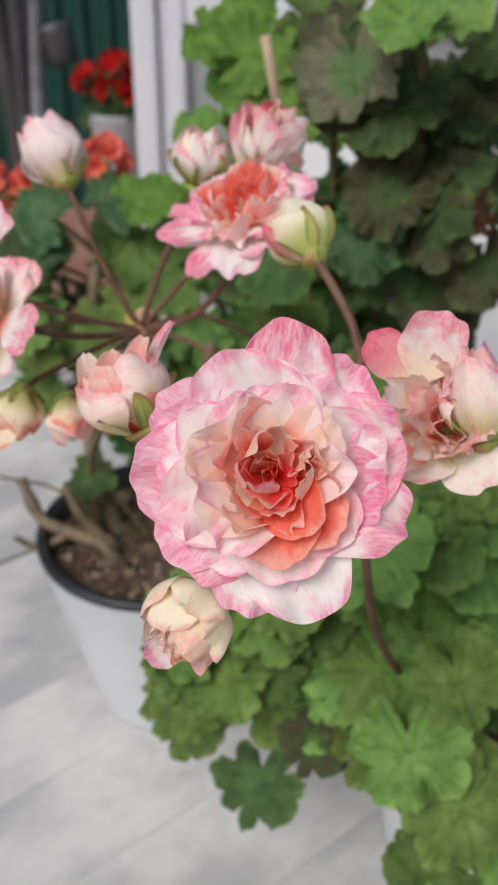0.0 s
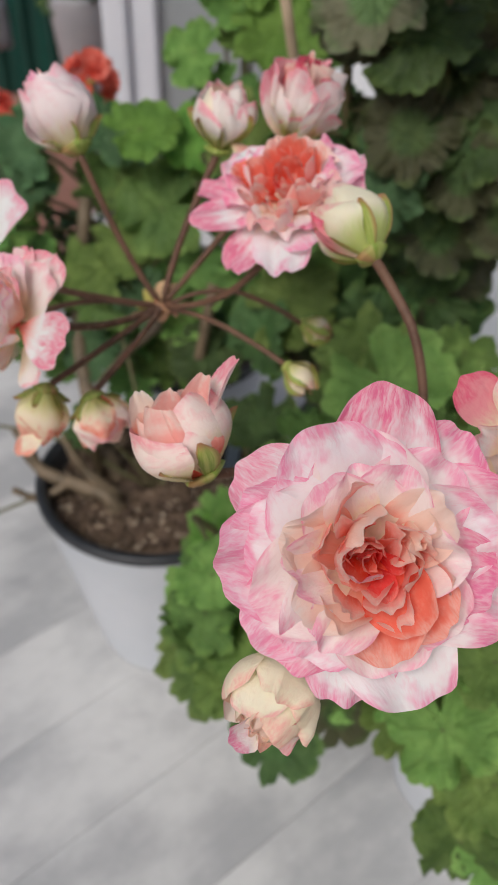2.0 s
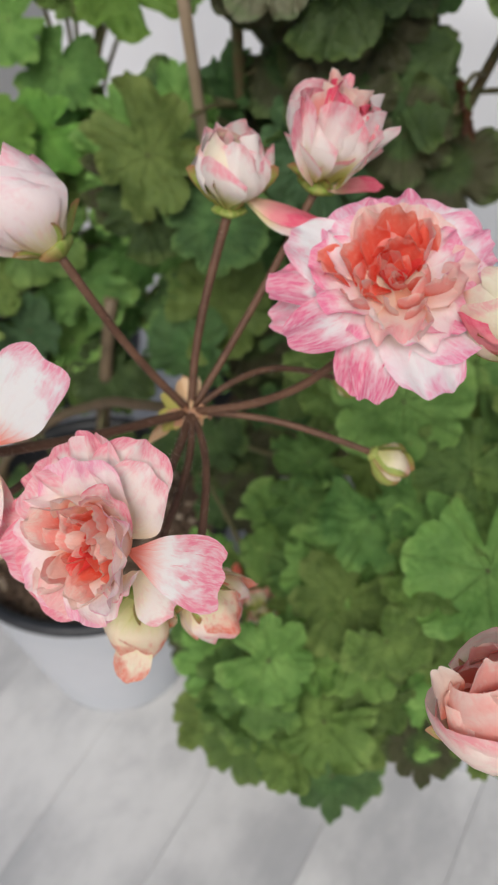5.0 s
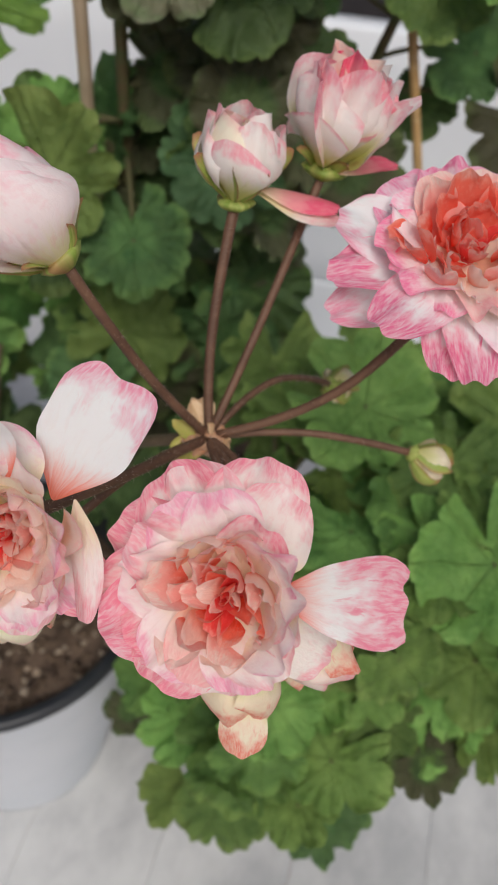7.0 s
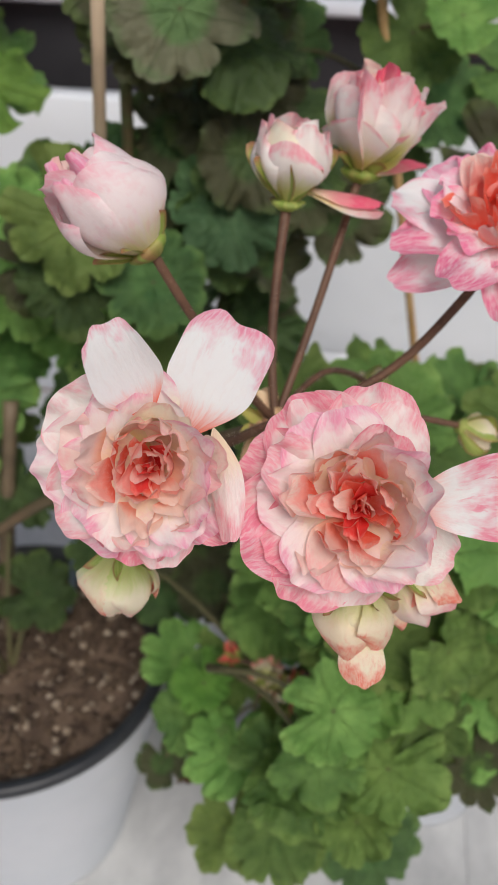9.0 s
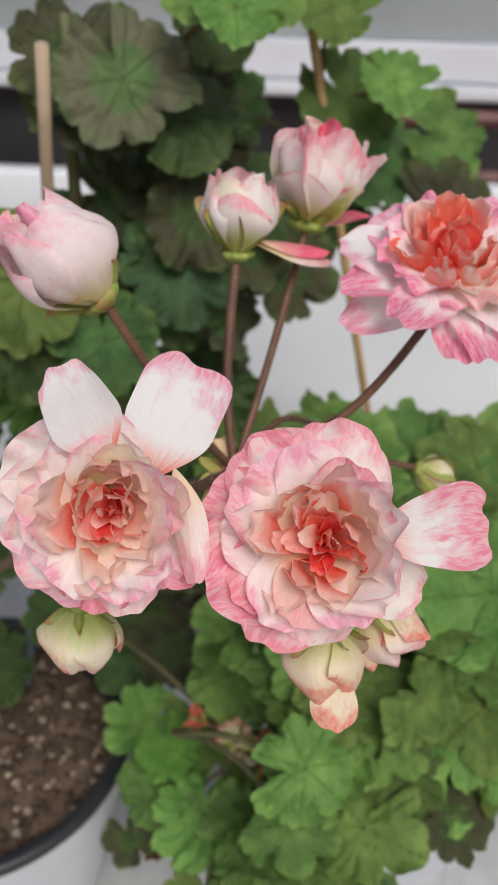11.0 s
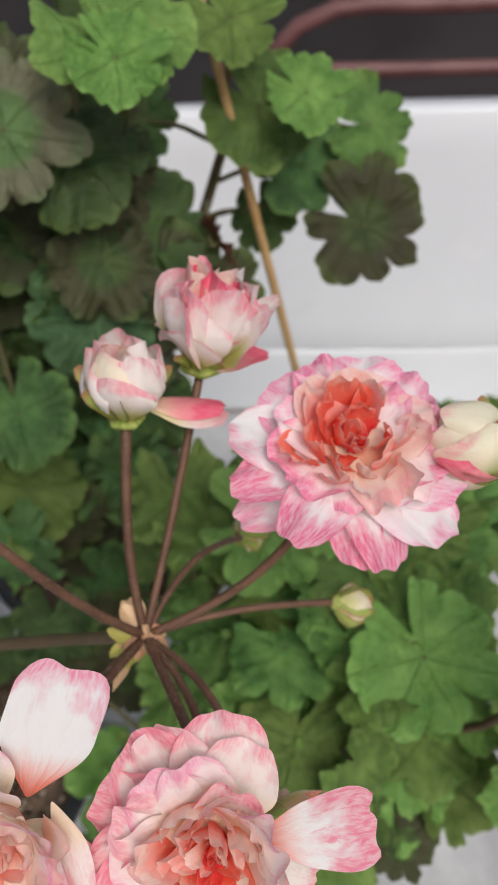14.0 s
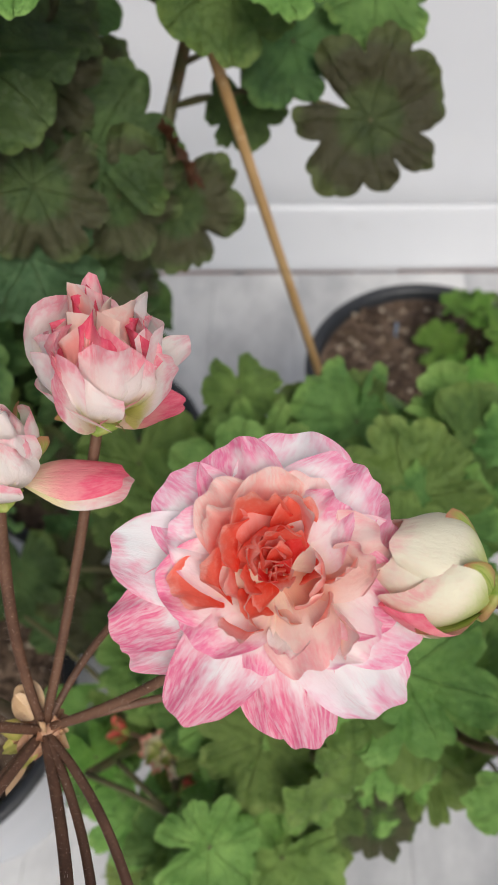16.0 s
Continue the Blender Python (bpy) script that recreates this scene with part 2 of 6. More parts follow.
L_LIME = leaf_material("leaf_lime", (0.12, 0.25, 0.035), (0.20, 0.36, 0.065), (0.10, 0.21, 0.04), 0.3, (0.22, 0.36, 0.08), 0.3)
L_FRESH = leaf_material("leaf_fresh", (0.140, 0.262, 0.054), (0.262, 0.425, 0.106), (0.102, 0.200, 0.045), 0.35, (0.29, 0.43, 0.12), 0.5)
L_BLUE = leaf_material("leaf_bluish", (0.050, 0.110, 0.042), (0.105, 0.185, 0.080), (0.045, 0.09, 0.036), 0.4, (0.15, 0.28, 0.11), 0.3)


def plain_material(name, a, b, scale, rough=0.5, bump=0.2, dist=0.001, metal=0.0, c=None, spec=None):
    k = Nodes(name)
    co = k.coord("Object")
    f, g = k.noise(co, scale, 4.0, 0.6), k.noise(co, scale * 9, 3.0, 0.6)
    col = k.mix(k.ramp(f, 0.32, 0.68), a, b)
    if c:
        col = k.mix(k.ramp(g, 0.58, 0.72), col, c)
    k.bump(k.math("ADD", f, k.math("MULTIPLY", g, 0.4)), bump, dist)
    return k.finish(col, k.math("MULTIPLY_ADD", g, 0.16, rough - 0.08), metal, spec=spec)


def board_material():
    """White-washed marbled boards with soft grey drifts along the length."""
    k = Nodes("whitewashed_board")
    x, y, z = k.xyz(k.coord("Object"))
    s = k.math("MULTIPLY", k.rand(), 9.0)
    cloud = k.noise(k.vec(k.math("MULTIPLY", x, 9.0), k.math("MULTIPLY", y, 14.0), k.math("MULTIPLY", s, 0.3)), 1.0, 6.0, 0.62)
    grain = k.noise(k.vec(k.math("MULTIPLY", x, 30.0), k.math("MULTIPLY", y, 260.0), s), 1.0, 4.0, 0.6)
    streak = k.noise(k.vec(k.math("MULTIPLY", k.math("ADD", x, y), 16.0), k.math("MULTIPLY", k.math("SUBTRACT", y, x), 7.0), k.math("ADD", k.math("MULTIPLY", s, 0.3), 4.0)), 1.0, 6.0, 0.65)
    col = k.mix(k.ramp(cloud, 0.35, 0.66), (0.62, 0.62, 0.61), (0.40, 0.405, 0.41))
    col = k.mix(k.math("MULTIPLY", k.ramp(streak, 0.55, 0.72), 0.5), col, (0.40, 0.40, 0.41))
    col = k.mix(k.math("MULTIPLY", k.ramp(grain, 0.5, 0.75), 0.12), col, (0.5, 0.49, 0.47))
    k.bump(k.math("ADD", grain, k.math("MULTIPLY", streak, 0.5)), 0.12, 0.0008)
    return k.finish(col, 0.5, spec=0.35)


M_BOARD = board_material()
M_PANEL = plain_material("white_painted_panel", (0.79, 0.81, 0.835), (0.72, 0.745, 0.775), 3.0, 0.45, 0.25, 0.004, c=(0.75, 0.77, 0.79))
M_POT = plain_material("white_plastic", (0.62, 0.64, 0.68), (0.56, 0.59, 0.63), 14.0, 0.38, 0.05, 0.0005)
M_BLACK = plain_material("black_plastic", (0.018, 0.02, 0.024), (0.03, 0.033, 0.038), 40.0, 0.42, 0.1, 0.0005)
M_SOIL = plain_material("potting_soil", (0.075, 0.048, 0.032), (0.17, 0.115, 0.078), 60.0, 0.95, 0.8, 0.003, c=(0.20, 0.15, 0.105))
M_GRIT = plain_material("grit", (0.42, 0.36, 0.28), (0.30, 0.22, 0.15), 90.0, 0.85, 0.4, 0.001)
M_CRUMB = plain_material("soil_crumb", (0.05, 0.03, 0.02), (0.12, 0.08, 0.05), 120.0, 0.95, 0.5, 0.001)
M_BAMBOO = plain_material("bamboo_stick", (0.50, 0.33, 0.15), (0.40, 0.24, 0.09), 30.0, 0.5, 0.3, 0.0006, c=(0.55, 0.40, 0.22))
M_PALE = plain_material("pale_dowel", (0.58, 0.46, 0.32), (0.48, 0.37, 0.25), 30.0, 0.55, 0.3, 0.0006)
M_LABEL = plain_material("blue_label_plastic", (0.22, 0.30, 0.42), (0.30, 0.38, 0.48), 30.0, 0.4, 0.05)
M_BRICK = plain_material("red_paving", (0.26, 0.12, 0.09), (0.34, 0.18, 0.14), 5.0, 0.9, 0.5, 0.003, c=(0.28, 0.20, 0.17))
M_FRAME = plain_material("white_pvc_frame", (0.74, 0.77, 0.82), (0.68, 0.71, 0.77), 4.0, 0.4, 0.05)
M_FENCE = plain_material("green_sheet_metal", (0.004, 0.045, 0.035), (0.006, 0.06, 0.045), 6.0, 0.45, 0.1, metal=0.1)
M_STEEL = plain_material("dull_steel", (0.22, 0.225, 0.235), (0.34, 0.345, 0.36), 20.0, 0.45, 0.2, 0.0008, metal=0.6)
M_IRONDARK = plain_material("dark_steel", (0.055, 0.058, 0.062), (0.085, 0.088, 0.092), 20.0, 0.5, 0.2, 0.0008, metal=0.3)
M_IRON = plain_material("burgundy_iron", (0.13, 0.05, 0.05), (0.18, 0.08, 0.075), 20.0, 0.5, 0.2, 0.0008)
M_DARK = plain_material("dark_plinth", (0.02, 0.021, 0.024), (0.035, 0.036, 0.04), 3.0, 0.4, 0.1)
M_HOUSE = plain_material("grey_render", (0.44, 0.45, 0.46), (0.38, 0.39, 0.41), 3.0, 0.8, 0.3, 0.002)


def glass_material():
    k = Nodes("window_glass")
    # opaque pane: soft patches of reflected grey are put into the base colour
    f = k.noise(k.coord("Object"), 3.0, 2.0)
    k.put(k.p.inputs["Transmission Weight"], 0.0)
    return k.finish(k.mix(f, (0.24, 0.27, 0.28), (0.40, 0.43, 0.44)), 0.08, spec=0.6)


M_GLASS = glass_material()


# ---- mesh helpers ----
def mesh_object(name, verts, faces, material, parent=None, uvs=None, smooth=True, label=""):
    me = bpy.data.meshes.new(name)
    me.from_pydata([tuple(v) for v in verts], [], faces)
    if uvs is not None:
        layer = me.uv_layers.new(name="UVMap")
        idx = np.empty(len(me.loops), dtype=np.int32)
        me.loops.foreach_get("vertex_index", idx)
        layer.data.foreach_set("uv", np.asarray(uvs, dtype=np.float32)[idx].ravel())
    if smooth:
        me.polygons.foreach_set("use_smooth", [True] * len(me.polygons))
    me.materials.append(material)
    me.update()
    ob = new(name, me)
    if parent is not None:
        ob.parent = parent
    if label:
        ob["label"] = label
    return ob


def part(name, bm, material, parent=None, label="", smooth=False):
    me = bpy.data.meshes.new(name)
    for f in bm.faces:
        f.smooth = smooth
    bm.to_mesh(me)
    bm.free()
    me.materials.append(material)
    ob = new(name, me)
    if parent is not None:
        ob.parent = parent
    if label:
        ob["label"] = label
    return ob


def empty(name, at, label, category, group=""):
    ob = new(name)
    ob.location = at
    ob.empty_display_size = 0.02
    bpy.context.view_layer.update()
    return tagged(ob, label, category, group)


def grid_faces(nu, nv, close=False):
    out = []
    for j in range(nv - 1):
        for i in range(nu if close else nu - 1):
            a, b = j * nu + i, j * nu + (i + 1) % nu
            out.append((a, b, b + nu, a + nu))
    return out


def box_bm(x0, x1, y0, y1, z0, z1, bevel=0.0, seg=2):
    bm = bmesh.new()
    bmesh.ops.create_cube(bm, size=1.0, matrix=Matrix.Translation(((x0 + x1) / 2, (y0 + y1) / 2, (z0 + z1) / 2)) @ Matrix.Diagonal((x1 - x0, y1 - y0, z1 - z0, 1)))
    if bevel:
        bmesh.ops.bevel(bm, geom=bm.edges[:], offset=bevel, segments=seg, affect="EDGES")
    return bm


def spline(points, n):
    """n points along a smooth curve through the given ones."""
    p = [Vector(q) for q in points]
    p = [p[0] * 2 - p[1]] + p + [p[-1] * 2 - p[-2]]
    out = []
    m = len(p) - 3
    for i in range(n):
        s = i / (n - 1) * m
        k = min(int(s), m - 1)
        t = s - k
        a, b, c, d = p[k : k + 4]
        out.append(0.5 * (2 * b + (c - a) * t + (2 * a - 5 * b + 4 * c - d) * t * t + (3 * b - a - 3 * c + d) * t**3))
    return out


def tube(name, points, r0, r1, material, parent=None, n=14, sides=8, label="", lumps=0.0):
    path = spline(points, n)
    verts, last = [], None
    for i, c in enumerate(path):
        d = (path[min(i + 1, n - 1)] - path[max(i - 1, 0)]).normalized()
        side = d.orthogonal().normalized() if last is None else (last - d * last.dot(d)).normalized()
        last = side
        up = d.cross(side)
        r = r0 + (r1 - r0) * i / (n - 1)
        if lumps:
            r *= 1 + lumps * noise.noise(c * 90)
        for q in range(sides):
            a = 2 * math.pi * q / sides
            verts.append(c + (side * math.cos(a) + up * math.sin(a)) * r)
    faces = grid_faces(sides, n, True)
    faces.append(tuple(reversed(range(sides))))
    faces.append(tuple(range((n - 1) * sides, n * sides)))
    off = parent.matrix_world.inverted() if parent is not None else Matrix()
    return mesh_object(name, [off @ v for v in verts], faces, material, parent, label=label)


def basis(n, up=(0, 0, 1)):
    """Rotation with z along n and y as near to up as can be."""
    z = Vector(n).normalized()
    y = Vector(up) - z * Vector(up).dot(z)
    y = y.normalized() if y.length > 1e-4 else z.orthogonal().normalized()
    return Matrix((y.cross(z), y, z)).transposed().to_4x4()


# ---- petals, flowers and buds ----
RND = random.Random(7)


def petal_mesh(length, width, curl, cup, ruffle, seed, nu=15, nv=14, tip=0.0, narrow=0.30, notch=0.022, fan=0.0):
    """A rounded blade from the origin along +y, its inner face towards +z: a disc drawn out into a claw at its base."""
    rnd = random.Random(seed)
    k1, k2, p1, p2 = rnd.uniform(2.2, 4.2), rnd.uniform(5, 9), rnd.uniform(0, 6.3), rnd.uniform(0, 6.3)
    lean, reflex = rnd.uniform(-0.10, 0.10), rnd.uniform(0.0, 0.6)
    steps = 40
    arc, y, z = [(0.0, 0.0, 0.0)], 0.0, 0.0
    for j in range(1, steps + 14):
        f = j / steps
        a = curl * (f**1.3) - reflex * max(0.0, f - 0.72) * 2.2
        y += math.cos(a) * length / steps
        z += math.sin(a) * length / steps
        arc.append((y, z, a))
    verts, uvs = [], []
    for j in range(nv):
        v = j / (nv - 1)
        t = 2 * v - 1
        for i in range(nu):
            u = -1 + 2 * i / (nu - 1)
            dx, dy = u * math.sqrt(1 - 0.5 * t * t), t * math.sqrt(1 - 0.5 * u * u)
            rad = math.hypot(dx, dy)
            if dy > 0:
                power = 2.35 + 4.0 * fan
                blunt = rad / (abs(dx) ** power + dy**power) ** (1 / power)
                dx, dy = dx * blunt, dy * blunt
            wave = 1 + (notch * math.cos(k1 * 2.1 * u + p1) + 0.3 * notch * math.sin(3.2 * k1 * u + p2)) * v**5
            f = max(0.0, (dy + 1) / 2) * wave
            w = narrow + (1 - narrow) * math.sin(math.pi / 2 * min(1.0, (f + 0.06) / 0.56))
            x = dx * 1.06 * width / 2 * w * (1 - tip * max(0.0, f - 0.35) / 0.65) * (1 + 0.05 * math.sin(k2 * f + p2)) * (1 - fan * (1 - f)) + lean * length * f * f
            q = min(f * steps, steps + 12.0)
            q0 = int(q)
            g = q - q0
            yy, zz, a = (arc[q0][m] * (1 - g) + arc[q0 + 1][m] * g for m in range(3))
            uu = dx
            lift = cup * width * (uu * uu) * (0.3 + 0.7 * f) * w
            lift += ruffle * width * f * f * (0.7 * math.sin(k1 * uu * 1.6 + p1) + 0.5 * (abs(uu) ** 1.5) * math.sin(k2 * f * 1.4 + p2 + uu) + 0.45 * f * f * math.sin(k2 * uu * 1.3 + 3 * p2) + 0.22 * v**5 * math.sin(9 * uu + p1 + 2 * p2))
            verts.append((x, yy - math.sin(a) * lift, zz + math.cos(a) * lift))
            uvs.append(((u + 1) / 2, v))
    return verts, grid_faces(nu, nv), uvs


def add_petal(parent, centre, axis, up, phi, open_deg, length, width, material, seed, base_r=0.001, rise=0.0, curl=0.0, cup=0.1, ruffle=0.05, twist=0.0, name="petal", **more):
    """One petal of a flower: phi round the axis from up, open_deg away from the axis."""
    fr = basis(axis, up).to_3x3()
    n, b, a = fr.col[2], fr.col[1], fr.col[0]
    r = (b * math.cos(radians(phi)) + a * math.sin(radians(phi))).normalized()
    al = radians(open_deg)
    y = r * math.sin(al) + n * math.cos(al)
    z = n * math.sin(al) - r * math.cos(al)
    m = Matrix((y.cross(z), y, z)).transposed() @ Matrix.Rotation(radians(twist), 3, "Y")
    m = Matrix.Translation(Vector(centre) + r * base_r + n * rise) @ m.to_4x4()
    verts, faces, uvs = petal_mesh(length, width, curl, cup, ruffle, seed, **more)
    ob = mesh_object(name, verts, faces, material, parent, uvs)
    ob.matrix_basis = parent.matrix_world.inverted() @ m
    return ob


def calyx(name, plant, centre, axis, r, h, material=None):
    """The green cup under a flower, as a lathe with five shallow ribs."""
    fr = basis(axis)
    ns, rows = 15, [(0.25, -1.0), (0.45, -0.85), (0.8, -0.5), (1.0, -0.1), (0.9, 0.15), (0.4, 0.3)]
    verts = []
    for k, hh in rows:
        for i in range(ns):
            a = 2 * math.pi * i / ns
            q = r * k * (1 + 0.1 * math.cos(5 * a))
            verts.append((q * math.cos(a), q * math.sin(a), h * hh))
    faces = grid_faces(ns, len(rows), True) + [tuple(reversed(range(ns))), tuple(range((len(rows) - 1) * ns, len(rows) * ns))]
    uvs = [(i % ns / ns, 0.3 + 0.5 * (i // ns) / 5) for i in range(len(verts))]
    ob = mesh_object(name, verts, faces, material or SEPAL, plant, uvs)
    ob.matrix_basis = plant.matrix_world.inverted() @ Matrix.Translation(centre) @ fr
    bpy.context.view_layer.update()
    return ob


def rosette(plant, centre, axis, up, rings, seed, depth=0.006, name="flower", label=""):
    """A double flower. rings: (count, open, length, width, material, curl, cup, ruffle, base radius, rise, jitter)."""
    axis = Vector(axis).normalized()
    centre = Vector(centre)
    rnd = random.Random(seed)
    fl = calyx(name, plant, centre - axis * (depth + 0.0026), axis, 0.0032, 0.005)
    if label:
        fl["label"] = label
    start = rnd.uniform(0, 360)
    for q, (count, op, ln, wd_, mat, curl, cup, ruf, br, rise, jit) in enumerate(rings):
        start += 180 / count + rnd.uniform(-10, 10)
        for i in range(count):
            phi = start + 360 * i / count + rnd.uniform(-1, 1) * jit * 17
            m = mat if not isinstance(mat, tuple) else mat[rnd.randrange(len(mat))]
            add_petal(fl, centre - axis * depth, axis, up, phi, op + rnd.uniform(-1, 1) * jit * 11, ln * rnd.uniform(1 - 0.1 * jit, 1 + 0.08 * jit), wd_ * rnd.uniform(1 - 0.15 * jit, 1 + 0.1 * jit),
                      m, seed * 1000 + q * 50 + i, br, rise + rnd.uniform(0, 0.0006), curl + rnd.uniform(-1, 1) * jit * 0.28, cup, ruf * rnd.uniform(0.6, 1.4), rnd.uniform(-1, 1) * jit * 10)
    return fl


def lay_petals(fl, centre, axis, up, rows, seed, depth=0.006):
    """Petals one by one. rows: (way round, reach mm, width mm, opening, rise mm, material, curl, cup, ruffle)."""
    axis = Vector(axis).normalized()
    rnd = random.Random(seed)
    for i, (phi, reach, wide, op, rise, mat, curl, cup, ruf) in enumerate(rows):
        length = (reach * 0.001 - 0.0012) / max(0.25, math.sin(radians(min(90, op + math.degrees(curl) * -0.2)))) / (1 - 0.12 * abs(curl))
        add_petal(fl, Vector(centre) - axis * depth, axis, up, phi, op, length, wide * 0.001, mat, seed * 97 + i * 13, 0.0012, rise * 0.001, curl + rnd.uniform(-0.06, 0.16), cup + rnd.uniform(0.0, 0.08), ruf * rnd.uniform(0.8, 1.5), rnd.uniform(-9, 9), nu=17, nv=16, narrow=0.26, notch=0.014)


def quarter(fl, centre, axis, up, phi, dist, rows, seed, size, turn=0.0):
    """One quarter of a crowded heart: folded petals nested into each other, their hollow sides towards the middle.
    rows: (outward shift, opening, length, width, material); lengths in shares of size."""
    rnd = random.Random(seed)
    fr = basis(axis, up).to_3x3()
    d = fr.col[1] * math.cos(radians(phi)) + fr.col[0] * math.sin(radians(phi))
    for i, (shift, op, ln, wd, mat) in enumerate(rows):
        at = Vector(centre) + d * size * (dist + shift)
        add_petal(fl, at, axis, up, phi + turn + rnd.uniform(-32, 32), op * 0.74 + rnd.uniform(-9, 9), size * ln * rnd.uniform(0.86, 1.12), size * wd * rnd.uniform(0.80, 1.15), mat, seed * 31 + i * 7, 0.0002, 0.0,
                  rnd.uniform(0.1, 1.1), rnd.uniform(0.24, 0.46), rnd.uniform(0.07, 0.14), rnd.uniform(-30, 30), nu=15, nv=14, narrow=0.42, notch=0.02)


def tuft(fl, centre, axis, up, size, materials, count, seed):
    """The innermost small petals, narrow and upright round a dark hollow."""
    rnd = random.Random(seed)
    calyx("flower_centre", fl, Vector(centre) - Vector(axis).normalized() * 0.0012, axis, size * 0.11, 0.003, P_DEEP)
    for i in range(count):
        q = i / (count - 1)
        add_petal(fl, centre, axis, up, i * 137.5 + rnd.uniform(-25, 25), 8 + 40 * q + rnd.uniform(-8, 8), size * (0.22 + 0.16 * q) * rnd.uniform(0.85, 1.15), size * (0.14 + 0.10 * q) * rnd.uniform(0.8, 1.2), materials[i % len(materials)], seed * 17 + i,
                  size * (0.005 + 0.085 * q), 0.0, rnd.uniform(-0.2, 0.7), rnd.uniform(0.2, 0.5), 0.09, rnd.uniform(-30, 30), nu=9, nv=11, tip=rnd.uniform(0.0, 0.3))


def wrap_mesh(height, radius, phi, span, layer, top, flare, seed, point=0.0, ruffle=0.04, nu=15, nv=13, mouth=0.4, slim=0.0):
    """A petal or sepal wrapped round a bud: it follows an egg-shaped surface about +z, one edge over its neighbour."""
    rnd = random.Random(seed)
    p1, k1 = rnd.uniform(0, 6.3), rnd.uniform(2, 4)
    verts, uvs = [], []
    for j in range(nv):
        v = j / (nv - 1)
        t = v * top
        rr = radius * (0.20 + 0.80 * math.sin(math.pi / 2 * min(1.0, t / 0.52) ** 1.0)) if t < 0.52 else radius * (1 - (1 - mouth) * ((t - 0.52) / 0.48) ** 1.8)
        rr *= 1 - slim * max(0.0, 1 - t / 0.62) ** 1.2
        wv = (0.5 + 0.5 * math.sin(math.pi / 2 * min(1, v * 1.5 + 0.1))) * (1 - point * v**1.3)
        for i in range(nu):
            u = -1 + 2 * i / (nu - 1)
            a = phi + u * span / 2 * wv
            q = rr + layer * radius * (0.4 + 0.6 * v) + flare * radius * v**4 + ruffle * radius * v * v * math.sin(k1 * u + p1) + 0.17 * radius * u * min(1.0, 3 * v)
            q += ruffle * 0.8 * radius * v**4 * math.sin(3 * k1 * u + 2 * p1)
            q += 0.035 * radius * math.sin(math.pi * v) * math.sin(2.2 * k1 * u + 2.5 * v + p1) * (1 - point)
            hh = height * (t - (0.26 * abs(u + 0.25 * math.sin(p1)) ** 1.7 - 0.03 * math.sin(5 * u + p1)) * v * v * (1 - point)) - abs(flare) * 0.18 * height * v**4
            verts.append((max(q, 0.0003) * math.cos(a), max(q, 0.0003) * math.sin(a), hh))
            uvs.append(((u + 1) / 2, v - 0.08 * u * u * v))
    return verts, grid_faces(nu, nv), uvs


def bud(plant, base, tip, radius, petals, seed, sepals=5, sepal_len=0.45, name="bud", label="", sepal_span=50, sepal_layer=0.16, core=None, sep_mat=None, mouth=0.4, slim=0.0):
    """A closed or half-open bud from base to tip. petals: (count, span, layer, top, flare, material, ruffle)."""
    base, tip = Vector(base), Vector(tip)
    axis = tip - base
    h = axis.length
    fr = basis(axis)
    rnd = random.Random(seed)
    b = calyx(name, plant, base + axis * 0.04, axis, radius * 0.5, h * 0.12)
    if label:
        b["label"] = label
    m = b.matrix_basis.inverted() @ plant.matrix_world.inverted() @ Matrix.Translation(base) @ fr
    if core is not None:
        v, f, uv = wrap_mesh(h, radius * 0.86, 0, 2 * math.pi * 1.02, 0.0, 0.97, 0.0, seed, 0.0, 0.02, 17, 10, mouth * 0.7, slim)
        mesh_object("petal", v, f, core, b, uv).matrix_basis = m
    for q, (count, span, layer, top, flare, mat, ruf) in enumerate(petals):
        st = rnd.uniform(0, 6.3)
        for i in range(count):
            v, f, uv = wrap_mesh(h, radius, st + 2 * math.pi * i / count + rnd.uniform(-0.25, 0.25), radians(span) * rnd.uniform(0.85, 1.15), layer + 0.02 * i / count, top * rnd.uniform(0.86, 1.05), flare * rnd.uniform(0.5, 1.4), seed * 100 + q * 10 + i, 0.0, ruf, mouth=mouth, slim=slim)
            mesh_object("petal", v, f, mat, b, uv).matrix_basis = m
    for i in range(sepals):
        v, f, uv = wrap_mesh(h, radius, 2 * math.pi * i / sepals + rnd.uniform(-0.2, 0.2), radians(sepal_span), sepal_layer, sepal_len * rnd.uniform(0.85, 1.15), 0.05, seed * 77 + i, 0.9, 0.02, 7, 7, mouth, slim)
        mesh_object("sepal", v, f, sep_mat or SEPAL, b, uv).matrix_basis = m
    return b


def world_petal(flower, base, end, inner, width, material, seed, **more):
    """A single petal of its own between two points, its inner face towards the given direction."""
    base, end = Vector(base), Vector(end)
    y = (end - base).normalized()
    z = Vector(inner) - y * Vector(inner).dot(y)
    z.normalize()
    v, f, uv = petal_mesh((end - base).length, width, more.pop("curl", 0.15), more.pop("cup", 0.1), more.pop("ruffle", 0.04), seed, **more)
    ob = mesh_object("petal", v, f, material, flower, uv)
    ob.matrix_basis = flower.matrix_world.inverted() @ Matrix.Translation(base) @ Matrix((y.cross(z), y, z)).transposed().to_4x4()
    return ob


